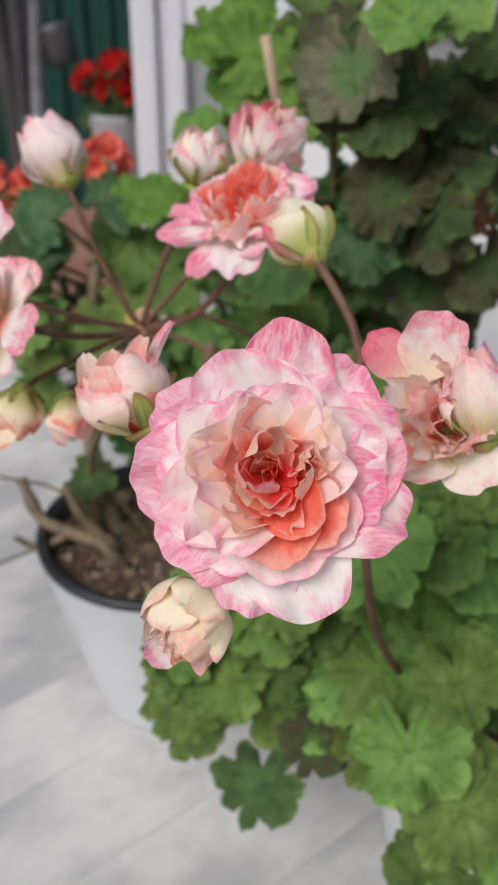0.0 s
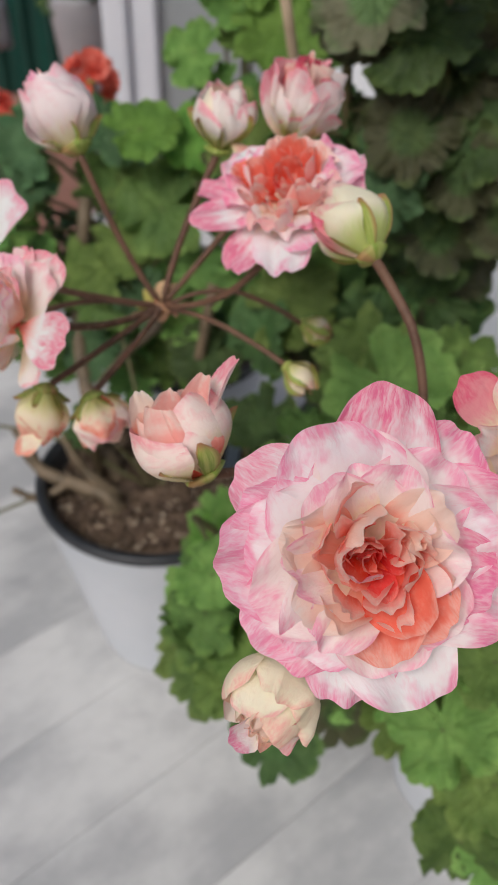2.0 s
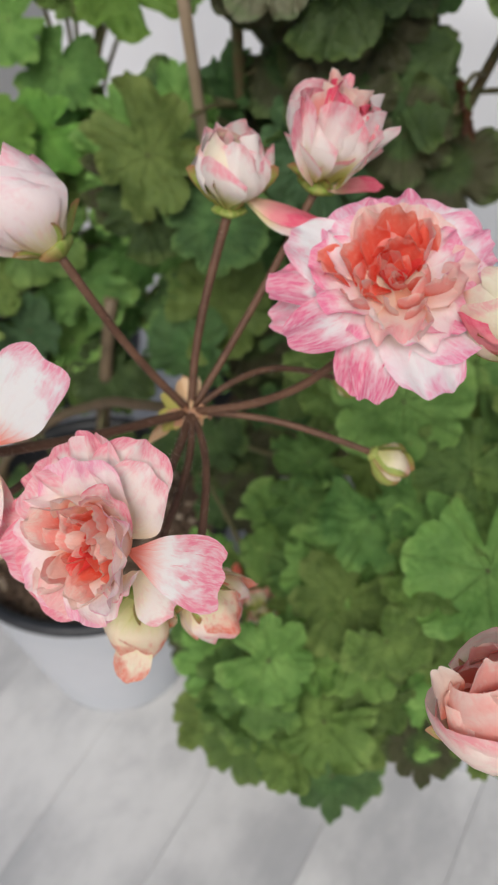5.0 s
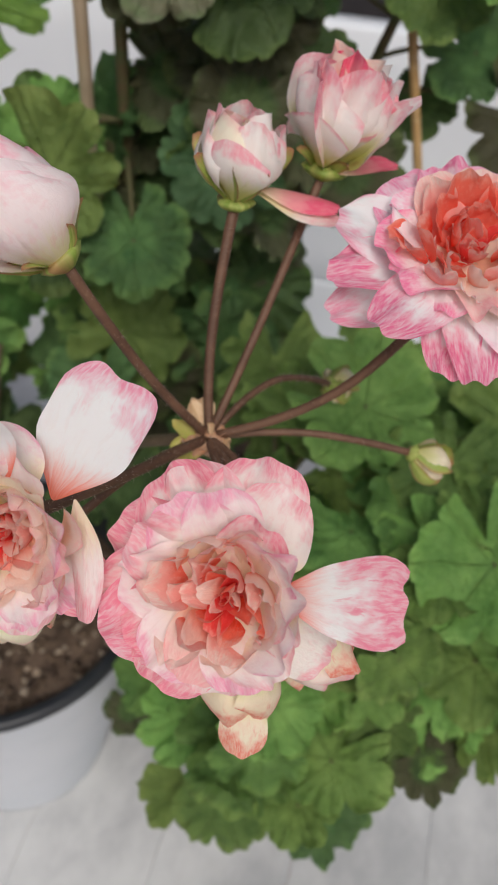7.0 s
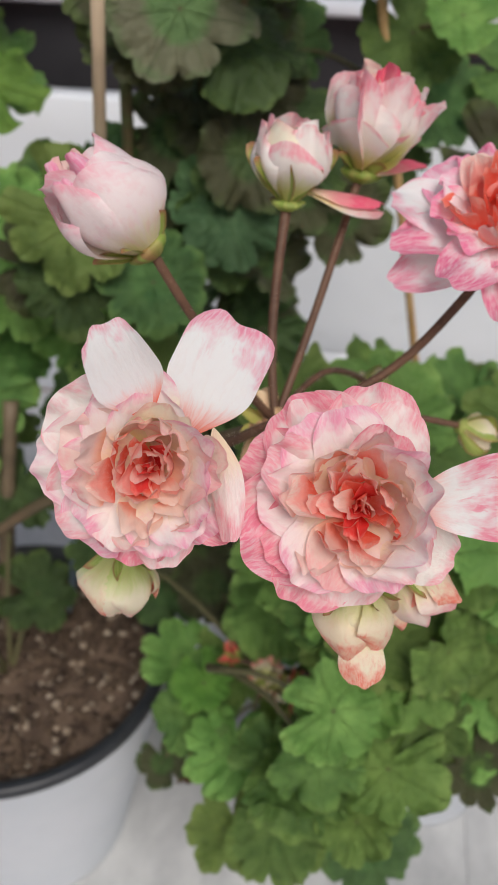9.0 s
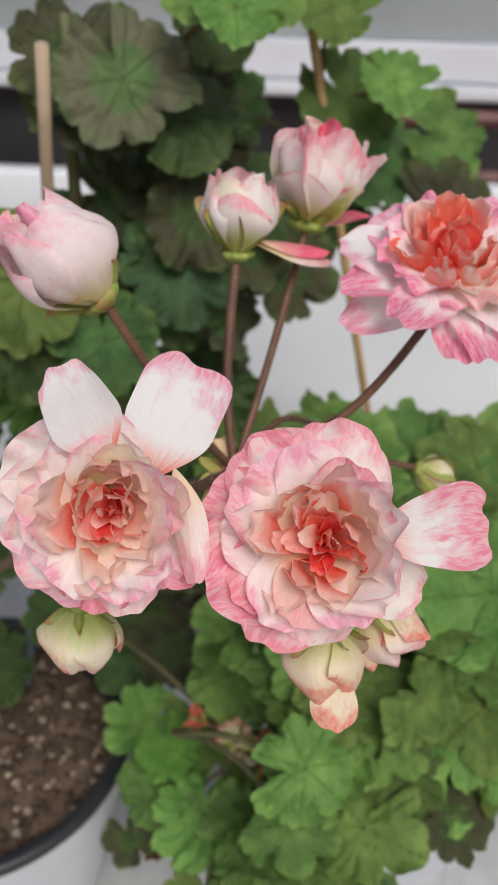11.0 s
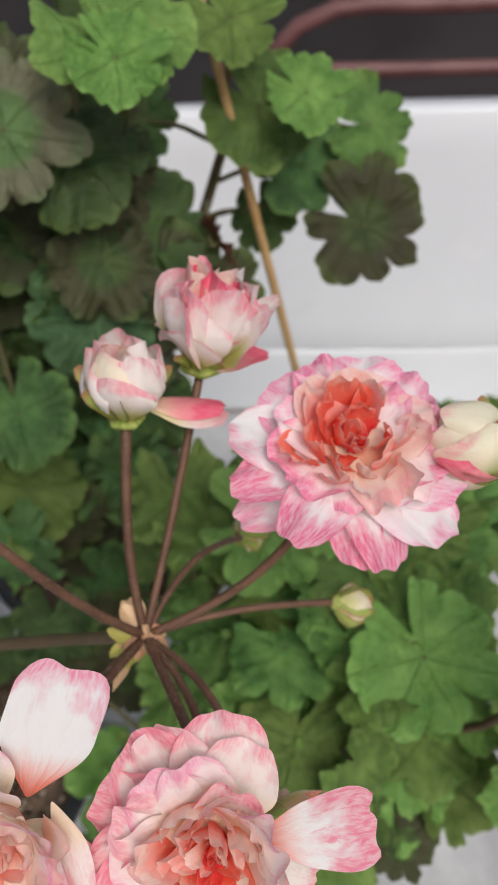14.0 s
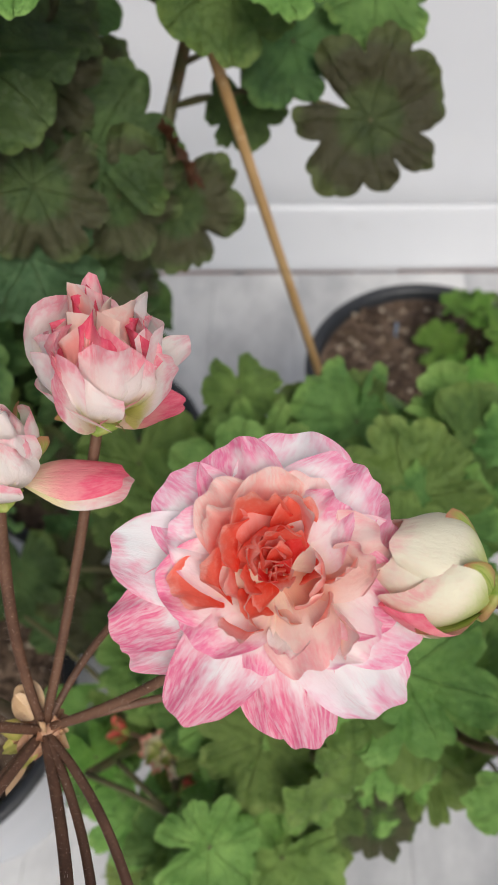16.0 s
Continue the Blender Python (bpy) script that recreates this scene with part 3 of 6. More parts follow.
# ---- leaves ----
def leaf_mesh_data(seed, rings=10, seg=168):
    """A round, ruffled geranium leaf of radius 1 in the xy plane, its stalk notch towards -y."""
    rnd = random.Random(seed)
    wob = [rnd.uniform(0.84, 1.10) for _ in range(9)]
    cutin = [rnd.uniform(0.35, 1.45) for _ in range(9)]
    p1, p2, p3 = rnd.uniform(0, 6.3), rnd.uniform(0, 6.3), rnd.uniform(0, 6.3)
    ruff, deep = rnd.uniform(0.20, 0.28), rnd.uniform(0.19, 0.30)
    if seed >= 6:
        deep = 0.33
    verts, uvs = [(0, 0, 0)], [(0.5, 0.5)]
    for j in range(1, rings + 1):
        q = j / rings
        for i in range(seg):
            th = -math.pi + 2 * math.pi * (i + 0.5) / seg
            ths = th + 0.13 * math.sin(2 * th + p3) + 0.08 * math.sin(3 * th + p1)
            lobe = abs(math.cos(3.5 * ths)) ** 0.5
            k = (th + math.pi) / (2 * math.pi) * 7 - 0.5
            w0, f = wob[int(math.floor(k)) % 9], k - math.floor(k)
            out = (w0 + (wob[(int(math.floor(k)) + 1) % 9] - w0) * (3 * f * f - 2 * f**3)) * (1 - deep * (1 - lobe) * cutin[int(math.floor(3.5 * ths / math.pi + 9.0)) % 9])
            scallop = abs(math.cos(10.5 * ths)) ** 0.55
            out *= 1 + (0.06 + 0.025 * math.sin(3 * th + p2)) * (scallop - 0.7) * max(0.0, q - 0.5) / 0.5
            notch_ = max(0.0, abs(th) - 2.85) / (math.pi - 2.85)
            out *= 1 - 0.75 * notch_**0.8
            r = q * (1 + (out - 1) * q**0.7)
            x, y = math.sin(th) * r, math.cos(th) * r
            wave = noise.noise(Vector((x * 1.7, y * 1.7, seed * 3.1)))
            frill = noise.noise(Vector((math.sin(th) * 4.2, math.cos(th) * 4.2, seed * 1.7 + 9)))
            z = 0.20 * q * q + ruff * 1.2 * wave * q + 0.20 * frill * q**5 + 0.05 * (lobe - 0.6) * q**3
            z += 0.10 * math.sin(2 * th + p1) * q * q - 0.35 * max(0.0, q - 0.55) ** 1.3
            z += 0.10 * noise.noise(Vector((x * 4.2, y * 4.2, seed))) * min(1.0, 1.5 * q) + 0.05 * noise.noise(Vector((x * 9.5, y * 9.5, seed + 5.0))) * min(1.0, 2 * q)
            verts.append((x, y, z))
            uvs.append((0.5 + x * 0.5, 0.5 + y * 0.5))
    faces = [(0, 1 + (i + 1) % seg, 1 + i) for i in range(seg)]
    for j in range(rings - 1):
        for i in range(seg):
            a, b = 1 + j * seg + i, 1 + j * seg + (i + 1) % seg
            faces.append((a, b, b + seg, a + seg))
    return verts, [tuple(reversed(f)) for f in faces], uvs


LEAF_MESHES = {}


def leaf_mesh(material, kind):
    key = (material.name, kind)
    if key not in LEAF_MESHES:
        v, f, uv = leaf_mesh_data(kind)
        ob = mesh_object("leaf", v, f, material, None, uv)
        LEAF_MESHES[key] = ob.data
        bpy.data.objects.remove(ob)
    return LEAF_MESHES[key]


def leaf(plant, at, normal, radius, material, root=None, tip=None, kind=None, stalk=STEM_GREEN, label=""):
    """A leaf blade at a place, facing normal, with its stalk to root."""
    kind = RND.randrange(6) if kind is None else kind
    ob = new("leaf", leaf_mesh(material, kind))
    ob.parent = plant
    at, normal = Vector(at), Vector(normal).normalized()
    if tip is None:
        tip = Vector((RND.uniform(-1, 1), RND.uniform(-1, 1), RND.uniform(-0.9, 0.2)))
    fr = basis(normal, tip)
    m = Matrix.Translation(at) @ fr @ Matrix.Diagonal((radius, radius, radius * RND.uniform(0.8, 1.3), 1))
    ob.matrix_basis = plant.matrix_world.inverted() @ m
    if label:
        ob["label"] = label
    if root is not None:
        if isinstance(root, list):
            root = min(root, key=lambda q: (Vector(q) - at).length + (0.05 if Vector(q).z > at.z else 0.0))
        root = Vector(root)
        mid = at.lerp(root, 0.5) + Vector((0, 0, 0.12 * (at - root).length)) - normal * 0.2 * radius
        pts = [root, mid, at - normal * radius * 0.25, at]
        inv = plant.matrix_world.inverted()
        path = spline(pts, 9)
        t = tube("petiole", path, 0.0013, 0.0009, stalk, None, 9, 6)
        t.parent = ob
        t.matrix_parent_inverse = Matrix()
        t.data.transform(m.inverted())
        t.matrix_basis = Matrix()
    return ob


def foliage(plant, count, centre, radii, face, size, materials, roots, seed, spread=0.6, avoid=(), low=-1.0, shell=0.45, gap=0.62, greener=None, holes=(), gaps=()):
    """Leaves strewn through an egg-shaped region, turned to the light and outwards."""
    rnd = random.Random(seed)
    made = 0
    placed = []
    tries = 0
    while made < count and tries < count * 120:
        tries += 1
        d = Vector((rnd.gauss(0, 1), rnd.gauss(0, 1), rnd.gauss(0, 1))).normalized()
        if d.z < low:
            continue
        d *= rnd.uniform(shell, 1.0) ** 0.6
        p = Vector(centre) + Vector((d.x * radii[0], d.y * radii[1], d.z * radii[2]))
        r = rnd.uniform(*size)
        if any((p - q).length < gap * max(r, s) for q, s in placed) or any((p - Vector(a)).length < rr for a, rr in avoid):
            continue
        placed.append((p, r))
        if p.z > 0.3 and p.z < 0.46:
            rod = Vector((0.104, 0.623, 0.0)).lerp(Vector((0.0094, 0.4466, 0.454)), p.z / 0.454)
            if abs(p.x - rod.x) < r + 0.003 and p.y < rod.y + 0.015:
                p = p + Vector((0, rod.y + 0.022 - p.y, 0))
        n = Vector(face) + Vector((d.x * 0.5, d.y * 0.5, d.z * 0.3)) + Vector((rnd.uniform(-1, 1), rnd.uniform(-1, 1), rnd.uniform(-1, 1))) * spread
        m = materials[rnd.randrange(len(materials))]
        if any((p - Vector(a)).length < rr for a, rr in holes):
            made += 1
            continue
        if greener and p.x < greener[0] and made % 3:
            m = greener[1]
        kind = rnd.randrange(6)
        made += 1
        if not any((p - Vector(a)).length < rr for a, rr in gaps):
            leaf(plant, p, n, r, m, roots, None, kind)


# ---- the support, the panel behind it, the yard ----
WD, WN = Vector((-0.6142, 0.7892, 0)), Vector((0.7892, 0.6142, 0))  # along the panel; away from the table, through it
YAW = math.degrees(math.atan2(WN.y, WN.x))


def lay(ob, c=0.0, s=0.0, z=0.0):
    """Puts an object drawn with x away from the house side and y along the panel in its place."""
    p = WN * c + WD * s
    ob.matrix_basis = pose(p.x, p.y, z, 0, 0, YAW)
    return ob


def build_table():
    t = empty("table", (0, 0, 0), "low table of white marbled boards, standing against a white panel", "table")
    t.matrix_basis = lay(t).matrix_basis
    bpy.context.view_layer.update()
    w = 0.0765
    for i in range(-8, 13):
        s0 = 0.2265 + (i - 1) * w
        if s0 < -0.35 or s0 > 0.92:
            continue
        bm = box_bm(-0.42, 0.707, 0.00018, w - 0.00018, -0.018, 0.0)
        ob = part("board", bm, M_BOARD, t)
        ob.location = (0, s0, 0)
    for s in (-0.25, 0.85):
        part("rail", box_bm(-0.38, 0.66, s - 0.02, s + 0.02, -0.075, -0.0185, 0.002), M_BOARD, t)
        for c in (-0.36, 0.64):
            part("leg", box_bm(c - 0.02, c + 0.02, s - 0.0195, s + 0.0195, -0.55, -0.0755, 0.002), M_BOARD, t)
    return t


def panel_bm(c0, c1, s0, s1, z0, z1, seed):
    """An upright board with faint waves on its face and eased edges."""
    n_s, n_z = 60, 14
    bm = bmesh.new()
    rowsv = []
    for j in range(n_z + 1):
        z = z0 + (z1 - z0) * j / n_z if 1 < j < n_z - 1 else {0: z0, 1: z0 + 0.003, n_z - 1: z1 - 0.003, n_z: z1}[j]
        row = []
        for i in range(n_s + 1):
            s = s0 + (s1 - s0) * i / n_s
            e = min(j, n_z - j) == 0
            row.append(bm.verts.new((c0 + (0.0015 if e else 0) + 0.0025 * noise.noise(Vector((s * 5, z * 3 + s * 3, seed))), s, z)))
        rowsv.append(row)
    back = [[bm.verts.new((c1, s0 + (s1 - s0) * i / n_s, z)) for i in range(n_s + 1)] for z in (z0, z1)]
    for j in range(n_z):
        for i in range(n_s):
            bm.faces.new((rowsv[j][i + 1], rowsv[j][i], rowsv[j + 1][i], rowsv[j + 1][i + 1]))
    for i in range(n_s):
        bm.faces.new((rowsv[n_z][i + 1], rowsv[n_z][i], back[1][i], back[1][i + 1]))
        bm.faces.new((rowsv[0][i], rowsv[0][i + 1], back[0][i + 1], back[0][i]))
        bm.faces.new((back[0][i], back[0][i + 1], back[1][i + 1], back[1][i]))
    return bm


def build_panel():
    p = empty("back_panel", (0, 0, 0), "white painted panel of two boards closing the back of the table", "panel")
    lay(p)
    bpy.context.view_layer.update()
    part("lower_board", panel_bm(0.7085, 0.735, -0.6, 0.80, 0.0, 0.0745, 3), M_PANEL, p, smooth=True)
    part("upper_board", panel_bm(0.709, 0.735, -0.6, 0.80, 0.0755, 0.303, 8), M_PANEL, p, smooth=True)
    for s in (-0.55, 0.15, 0.75):
        part("post", box_bm(0.736, 0.775, s - 0.02, s + 0.02, -0.55, 0.28, 0.003), M_PANEL, p)
    return p


def build_ground():
    n = 40
    bm = bmesh.new()
    bmesh.ops.create_grid(bm, x_segments=n, y_segments=n, size=300)
    g = part("ground", bm, M_BRICK)
    g.location.z = -0.55
    return tagged(g, "red-brown paved yard reaching into the distance", "ground", kind="structure")


def build_house():
    """The house side beyond the panel: dark plinth, white window rail, grey panes above."""
    w = empty("wall_house", (0, 0, 0), "grey house wall with a dark plinth and white-framed windows", "wall")
    w["kind"] = "structure"
    lay(w)
    bpy.context.view_layer.update()
    part("plinth", box_bm(2.06, 2.30, -2.6, 1.2, -0.55, 0.162, 0.004), M_DARK, w)
    part("sill", box_bm(2.00, 2.26, -2.6, 1.2, 0.165, 0.196, 0.006), M_FRAME, w)
    part("rail", box_bm(2.02, 2.10, -2.6, 1.2, 0.199, 0.279, 0.006), M_FRAME, w)
    for i in range(4):
        s0 = -2.55 + i * 0.94
        part("pane", box_bm(2.05, 2.06, s0, s0 + 0.86, 0.282, 1.3, 0.0), M_GLASS, w)
        part("mullion", box_bm(2.02, 2.10, s0 + 0.861, s0 + 0.939, 0.282, 1.3, 0.004), M_FRAME, w)
    part("upper_wall", box_bm(2.06, 2.30, -2.6, 1.2, 1.304, 2.6, 0.0), M_HOUSE, w)
    return w


def build_chair():
    """A garden chair of bent iron rods, only its arched back above the panel."""
    ch = empty("garden_chair", (0, 0, -0.55), "burgundy iron garden chair with an arched back, behind the panel", "chair")
    p = WN * 1.0 + WD * 0.05
    ch.matrix_basis = pose(p.x, p.y, -0.55, 0, 0, YAW)
    bpy.context.view_layer.update()
    mw = ch.matrix_world

    def rod(name, pts, r=0.009):
        tube(name, [mw @ Vector(q) for q in pts], r, r, M_IRON, ch, 26, 8)

    rod("top_arch", [(0, -0.26, 0.02), (0, -0.26, 0.55), (0, -0.17, 0.82), (0, 0.0, 0.857), (0, 0.17, 0.82), (0, 0.26, 0.55), (0, 0.26, 0.02)])
    rod("cross_bar", [(0, -0.235, 0.795), (0, 0, 0.793), (0, 0.235, 0.795)], 0.008)
    rod("seat_bar", [(0, -0.26, 0.42), (0, 0, 0.42), (0, 0.26, 0.42)])
    rod("seat_frame", [(0, -0.25, 0.42), (0.2, -0.26, 0.42), (0.42, -0.24, 0.42), (0.44, 0, 0.42), (0.42, 0.24, 0.42), (0.2, 0.26, 0.42), (0, 0.25, 0.42)])
    rod("leg", [(0.42, -0.22, 0.42), (0.43, -0.23, 0.2), (0.45, -0.24, 0.0)])
    rod("leg", [(0.42, 0.22, 0.42), (0.43, 0.23, 0.2), (0.45, 0.24, 0.0)])
    return ch


def build_door_frame():
    d = empty("door_1", (-0.17, 1.9, -0.55), "white framed glazed door standing in the yard wall", "door")
    d["kind"] = "structure"
    part("post", box_bm(-0.055, -0.006, -0.05, 0.04, 0, 1.9, 0.006), M_FRAME, d)
    part("inner_post", box_bm(-0.004, 0.05, -0.03, 0.04, 0, 1.9, 0.006), M_FRAME, d)
    part("cross_rail", box_bm(0.052, 0.8, -0.03, 0.035, 0.865, 0.99, 0.006), M_FRAME, d)
    part("lower_pane", box_bm(0.052, 0.8, 0.0, 0.012, 0.10, 0.863), M_GLASS, d)
    part("upper_pane", box_bm(0.052, 0.8, 0.0, 0.012, 0.992, 1.8), M_GLASS, d)
    part("bottom_rail", box_bm(0.052, 0.8, -0.03, 0.035, 0.0, 0.098, 0.004), M_FRAME, d)
    part("post", box_bm(0.802, 0.9, -0.05, 0.04, 0, 1.9, 0.006), M_FRAME, d)
    part("head", box_bm(-0.055, 0.9, -0.05, 0.04, 1.902, 2.0, 0.006), M_FRAME, d)
    return d


def build_fence():
    f = empty("fence", (-0.2, 3.6, -0.55), "dark green corrugated sheet-metal fence across the yard", "fence")
    f["kind"] = "structure"
    n = 240
    verts, x0 = [], -3.0
    for z in (0.0, 2.0):
        for i in range(n):
            x = x0 + 6.0 * i / (n - 1)
            verts.append((x, 0.012 * max(-0.6, min(0.6, math.sin(x * 2 * math.pi / 0.1))) * 1.6, z))
    m = len(verts)
    verts += [(x, y + 0.004, z) for x, y, z in verts]
    faces = grid_faces(n, 2) + [tuple(reversed([i + m for i in q])) for q in grid_faces(n, 2)]
    faces += [(n + i + 1, n + i, m + n + i, m + n + i + 1) for i in range(n - 1)]
    mesh_object("sheet", verts, faces, M_FENCE, f, smooth=False)
    part("rail", box_bm(-3, 3, 0.025, 0.06, 0.4, 0.45, 0.003), M_FENCE, f)
    part("rail", box_bm(-3, 3, 0.025, 0.06, 1.5, 1.55, 0.003), M_FENCE, f)
    return f


build_table()
build_panel()
build_ground()
build_house()
build_chair()
build_door_frame()
build_fence()


# ---- pots ----
def lathe(name, profile, material, parent, seg=72, label=""):
    verts = []
    for r, z in profile:
        for i in range(seg):
            a = 2 * math.pi * i / seg
            verts.append((r * math.cos(a), r * math.sin(a), z))
    faces = grid_faces(seg, len(profile), True)
    if profile[0][0] > 1e-4:
        faces.append(tuple(reversed(range(seg))))
    if profile[-1][0] > 1e-4:
        faces.append(tuple(range((len(profile) - 1) * seg, len(profile) * seg)))
    return mesh_object(name, verts, faces, material, parent, label=label)


def build_pot(at, r_top, r_bot, h, label, white=True, soil_drop=0.022, seed=1, grit=130):
    pot = empty("flower_pot", at, label, "flower pot", "flower pots on the table")
    body = M_POT if white else M_BLACK
    lathe("body", [(r_bot * 0.90, 0.0), (r_bot * 0.985, 0.0005), (r_bot, 0.003), (r_bot + 0.0004, 0.005), (r_bot + (r_top - r_bot) * 0.5, h * 0.5), (r_top - 0.0012, h - 0.006), (r_top - 0.0008, h - 0.0035), (r_top - 0.0020, h - 0.0033), (r_top - 0.0032, h - 0.0034), (r_top - 0.0042, h - 0.008), (r_bot * 0.97, 0.006), (r_bot * 0.5, 0.005)], body, pot)
    lathe("rim", [(r_top - 0.0135, h - 0.034), (r_top - 0.0056, h - 0.006), (r_top - 0.0046, h - 0.003), (r_top - 0.0040, h - 0.0029), (r_top - 0.0002, h - 0.0028), (r_top + 0.0006, h - 0.0024), (r_top + 0.0010, h + 0.0005), (r_top + 0.0004, h + 0.0028), (r_top - 0.0010, h + 0.0034), (r_top - 0.0044, h + 0.0034), (r_top - 0.0058, h + 0.0022), (r_top - 0.0072, h - 0.002), (r_top - 0.0155, h - 0.036)], M_BLACK, pot, label="black plastic inner rim")
    z = h - soil_drop
    rs = r_bot + (r_top - r_bot) * (z / h) - 0.006
    rnd = random.Random(seed)
    verts, nr, ns = [], 22, 64
    for j in range(nr + 1):
        for i in range(ns):
            a, q = 2 * math.pi * i / ns, rs * j / nr
            x, y = q * math.cos(a), q * math.sin(a)
            bump = 0.0045 * noise.noise(Vector((x * 45, y * 45, seed))) + 0.002 * noise.noise(Vector((x * 190, y * 190, seed)))
            verts.append((x, y, z + bump * (1 - (j / nr) ** 6)))
    soil = mesh_object("potting_soil", verts, grid_faces(ns, nr + 1, True), M_SOIL)
    soil.location = at
    tagged(soil, "dark crumbly potting soil filling the pot", "soil", kind="stuff")
    for nm, mat, cnt, rr in (("grit", M_GRIT, grit, (0.0009, 0.0028)), ("soil_crumb", M_CRUMB, grit * 3, (0.001, 0.004))):
        gv, gf = [], []
        for _ in range(cnt):
            a, q = rnd.uniform(0, 6.283), rs * math.sqrt(rnd.uniform(0, 0.93))
            r = rnd.uniform(*rr)
            x, y = q * math.cos(a), q * math.sin(a)
            zz = z + 0.0045 * noise.noise(Vector((x * 45, y * 45, seed))) + r * 0.2
            k = len(gv)
            for dx, dy, dz in ((1, 0, 0), (-1, 0, 0), (0, 1, 0), (0, -1, 0), (0, 0, 0.8), (0, 0, -0.8)):
                s = r * rnd.uniform(0.7, 1.2)
                gv.append((x + dx * s + rnd.uniform(-0.3, 0.3) * r, y + dy * s + rnd.uniform(-0.3, 0.3) * r, zz + dz * s))
            for p_, q_, t_ in ((0, 2, 4), (2, 1, 4), (1, 3, 4), (3, 0, 4), (2, 0, 5), (1, 2, 5), (3, 1, 5), (0, 3, 5)):
                gf.append((k + p_, k + q_, k + t_))
        g = mesh_object(nm, gv, gf, mat, soil, smooth=(mat is M_CRUMB))
        g["kind"] = "stuff"
    return pot


build_pot((-0.0575, 0.4690, 0.0), 0.080, 0.050, 0.146, "tall white plastic pot with a black rim, full of dark soil", soil_drop=0.012, seed=3, grit=300)
build_pot((0.272, 0.392, 0.0), 0.072, 0.050, 0.150, "black-rimmed pot of bare brown soil close to the white panel", white=False, soil_drop=0.004, seed=5, grit=200)
build_pot((0.105, 0.520, 0.0), 0.070, 0.048, 0.135, "white plastic pot under the dark zoned foliage", seed=6, grit=40)
build_pot((-0.045, 0.650, 0.0), 0.070, 0.048, 0.135, "white plastic pot behind the others, under green foliage", seed=8, grit=40)
build_pot((0.135, 0.335, 0.0), 0.060, 0.042, 0.105, "white plastic pot hidden under bright scalloped leaves", seed=9, grit=40)


def stick(label, a, b, r, material):
    a, b = Vector(a), Vector(b)
    ob = tube("plant_stake", [a, a.lerp(b, 0.35) + Vector((0.001, 0, 0)), a.lerp(b, 0.7), b], r, r * 0.96, material, None, 14, 10, lumps=0.08)
    return tagged(ob, label, "plant stake", "plant stakes")


stick("pale round wooden dowel standing among the leaves", (0.104, 0.623, -0.0) , (0.0094, 0.4466, 0.454), 0.0026, M_PALE)
stick("thin honey-coloured bamboo stick leaning through the leaves", (0.2035, 0.3732, 0.05), (0.1345, 0.4327, 0.470), 0.0022, M_BAMBOO)

lab = part("plant_label", box_bm(-0.0065, 0.0065, -0.0004, 0.0004, 0.0, 0.075, 0.0003, 1), M_LABEL)
lab.matrix_basis = pose(-0.012, 0.487, 0.118, 6, 4, 40)
tagged(lab, "blue-grey plastic plant label stuck in the soil", "plant label")

lab = part("plant_label", box_bm(-0.0065, 0.0065, -0.0004, 0.0004, 0.0, 0.03, 0.0003, 1), M_LABEL)
lab.matrix_basis = pose(0.292, 0.415, 0.122, -20, 8, 30)
tagged(lab, "short blue plastic plant label pushed into bare soil", "plant label")
sprout = empty("geranium_plant", (0.300, 0.375, 0.125), "young lime-green geranium in the black-rimmed pot", "geranium", "geraniums")
foliage(sprout, 14, (0.305, 0.365, 0.165), (0.04, 0.035, 0.022), (-0.3, -0.4, 0.9), (0.012, 0.018), (L_LIME,), [(0.300, 0.375, 0.125)], 33, 0.4)

# ---- plant with the nine-stalked umbel ----
HB, HA = Vector((-0.0398, 0.3081, 0.3648)), Vector((0.034, 0.213, 0.370))
plant_b = empty("geranium_plant", (-0.098, 0.480, 0.124), "geranium with double pink and white flowers on one umbel", "geranium", "geraniums")
plant_a = empty("geranium_plant", (0.135, 0.335, 0.085), "bright green geranium carrying a large pink double flower", "geranium", "geraniums")


def hub(plant, at, seed):
    """Knot where the stalks of an umbel meet, with short papery bracts round it."""
    rnd = random.Random(seed)
    h = calyx("umbel_hub", plant, at, (0, 0, 1), 0.0040, 0.006, HUB)
    for i in range(12):
        add_petal(h, at, (0, 0, 1), (0, 1, 0), i * 67 + rnd.uniform(-10, 10), rnd.uniform(50, 130), rnd.uniform(0.0045, 0.0065), 0.0042, (HUB, HUB, BRACT_PALE)[i % 3], seed + i, 0.0016, -0.001, rnd.uniform(-0.6, 0.9), 0.40, 0.10, tip=0.55, nu=7, nv=8, name="bract")
    return h


def long_bract(h, at, base, end, inner, width, material, seed, curl, tip):
    ob = world_petal(h, at + Vector(base), at + Vector(end), inner, width, material, seed, curl=curl, cup=0.32, ruffle=0.09, tip=tip, nu=9, nv=10)
    ob.name = "bract"


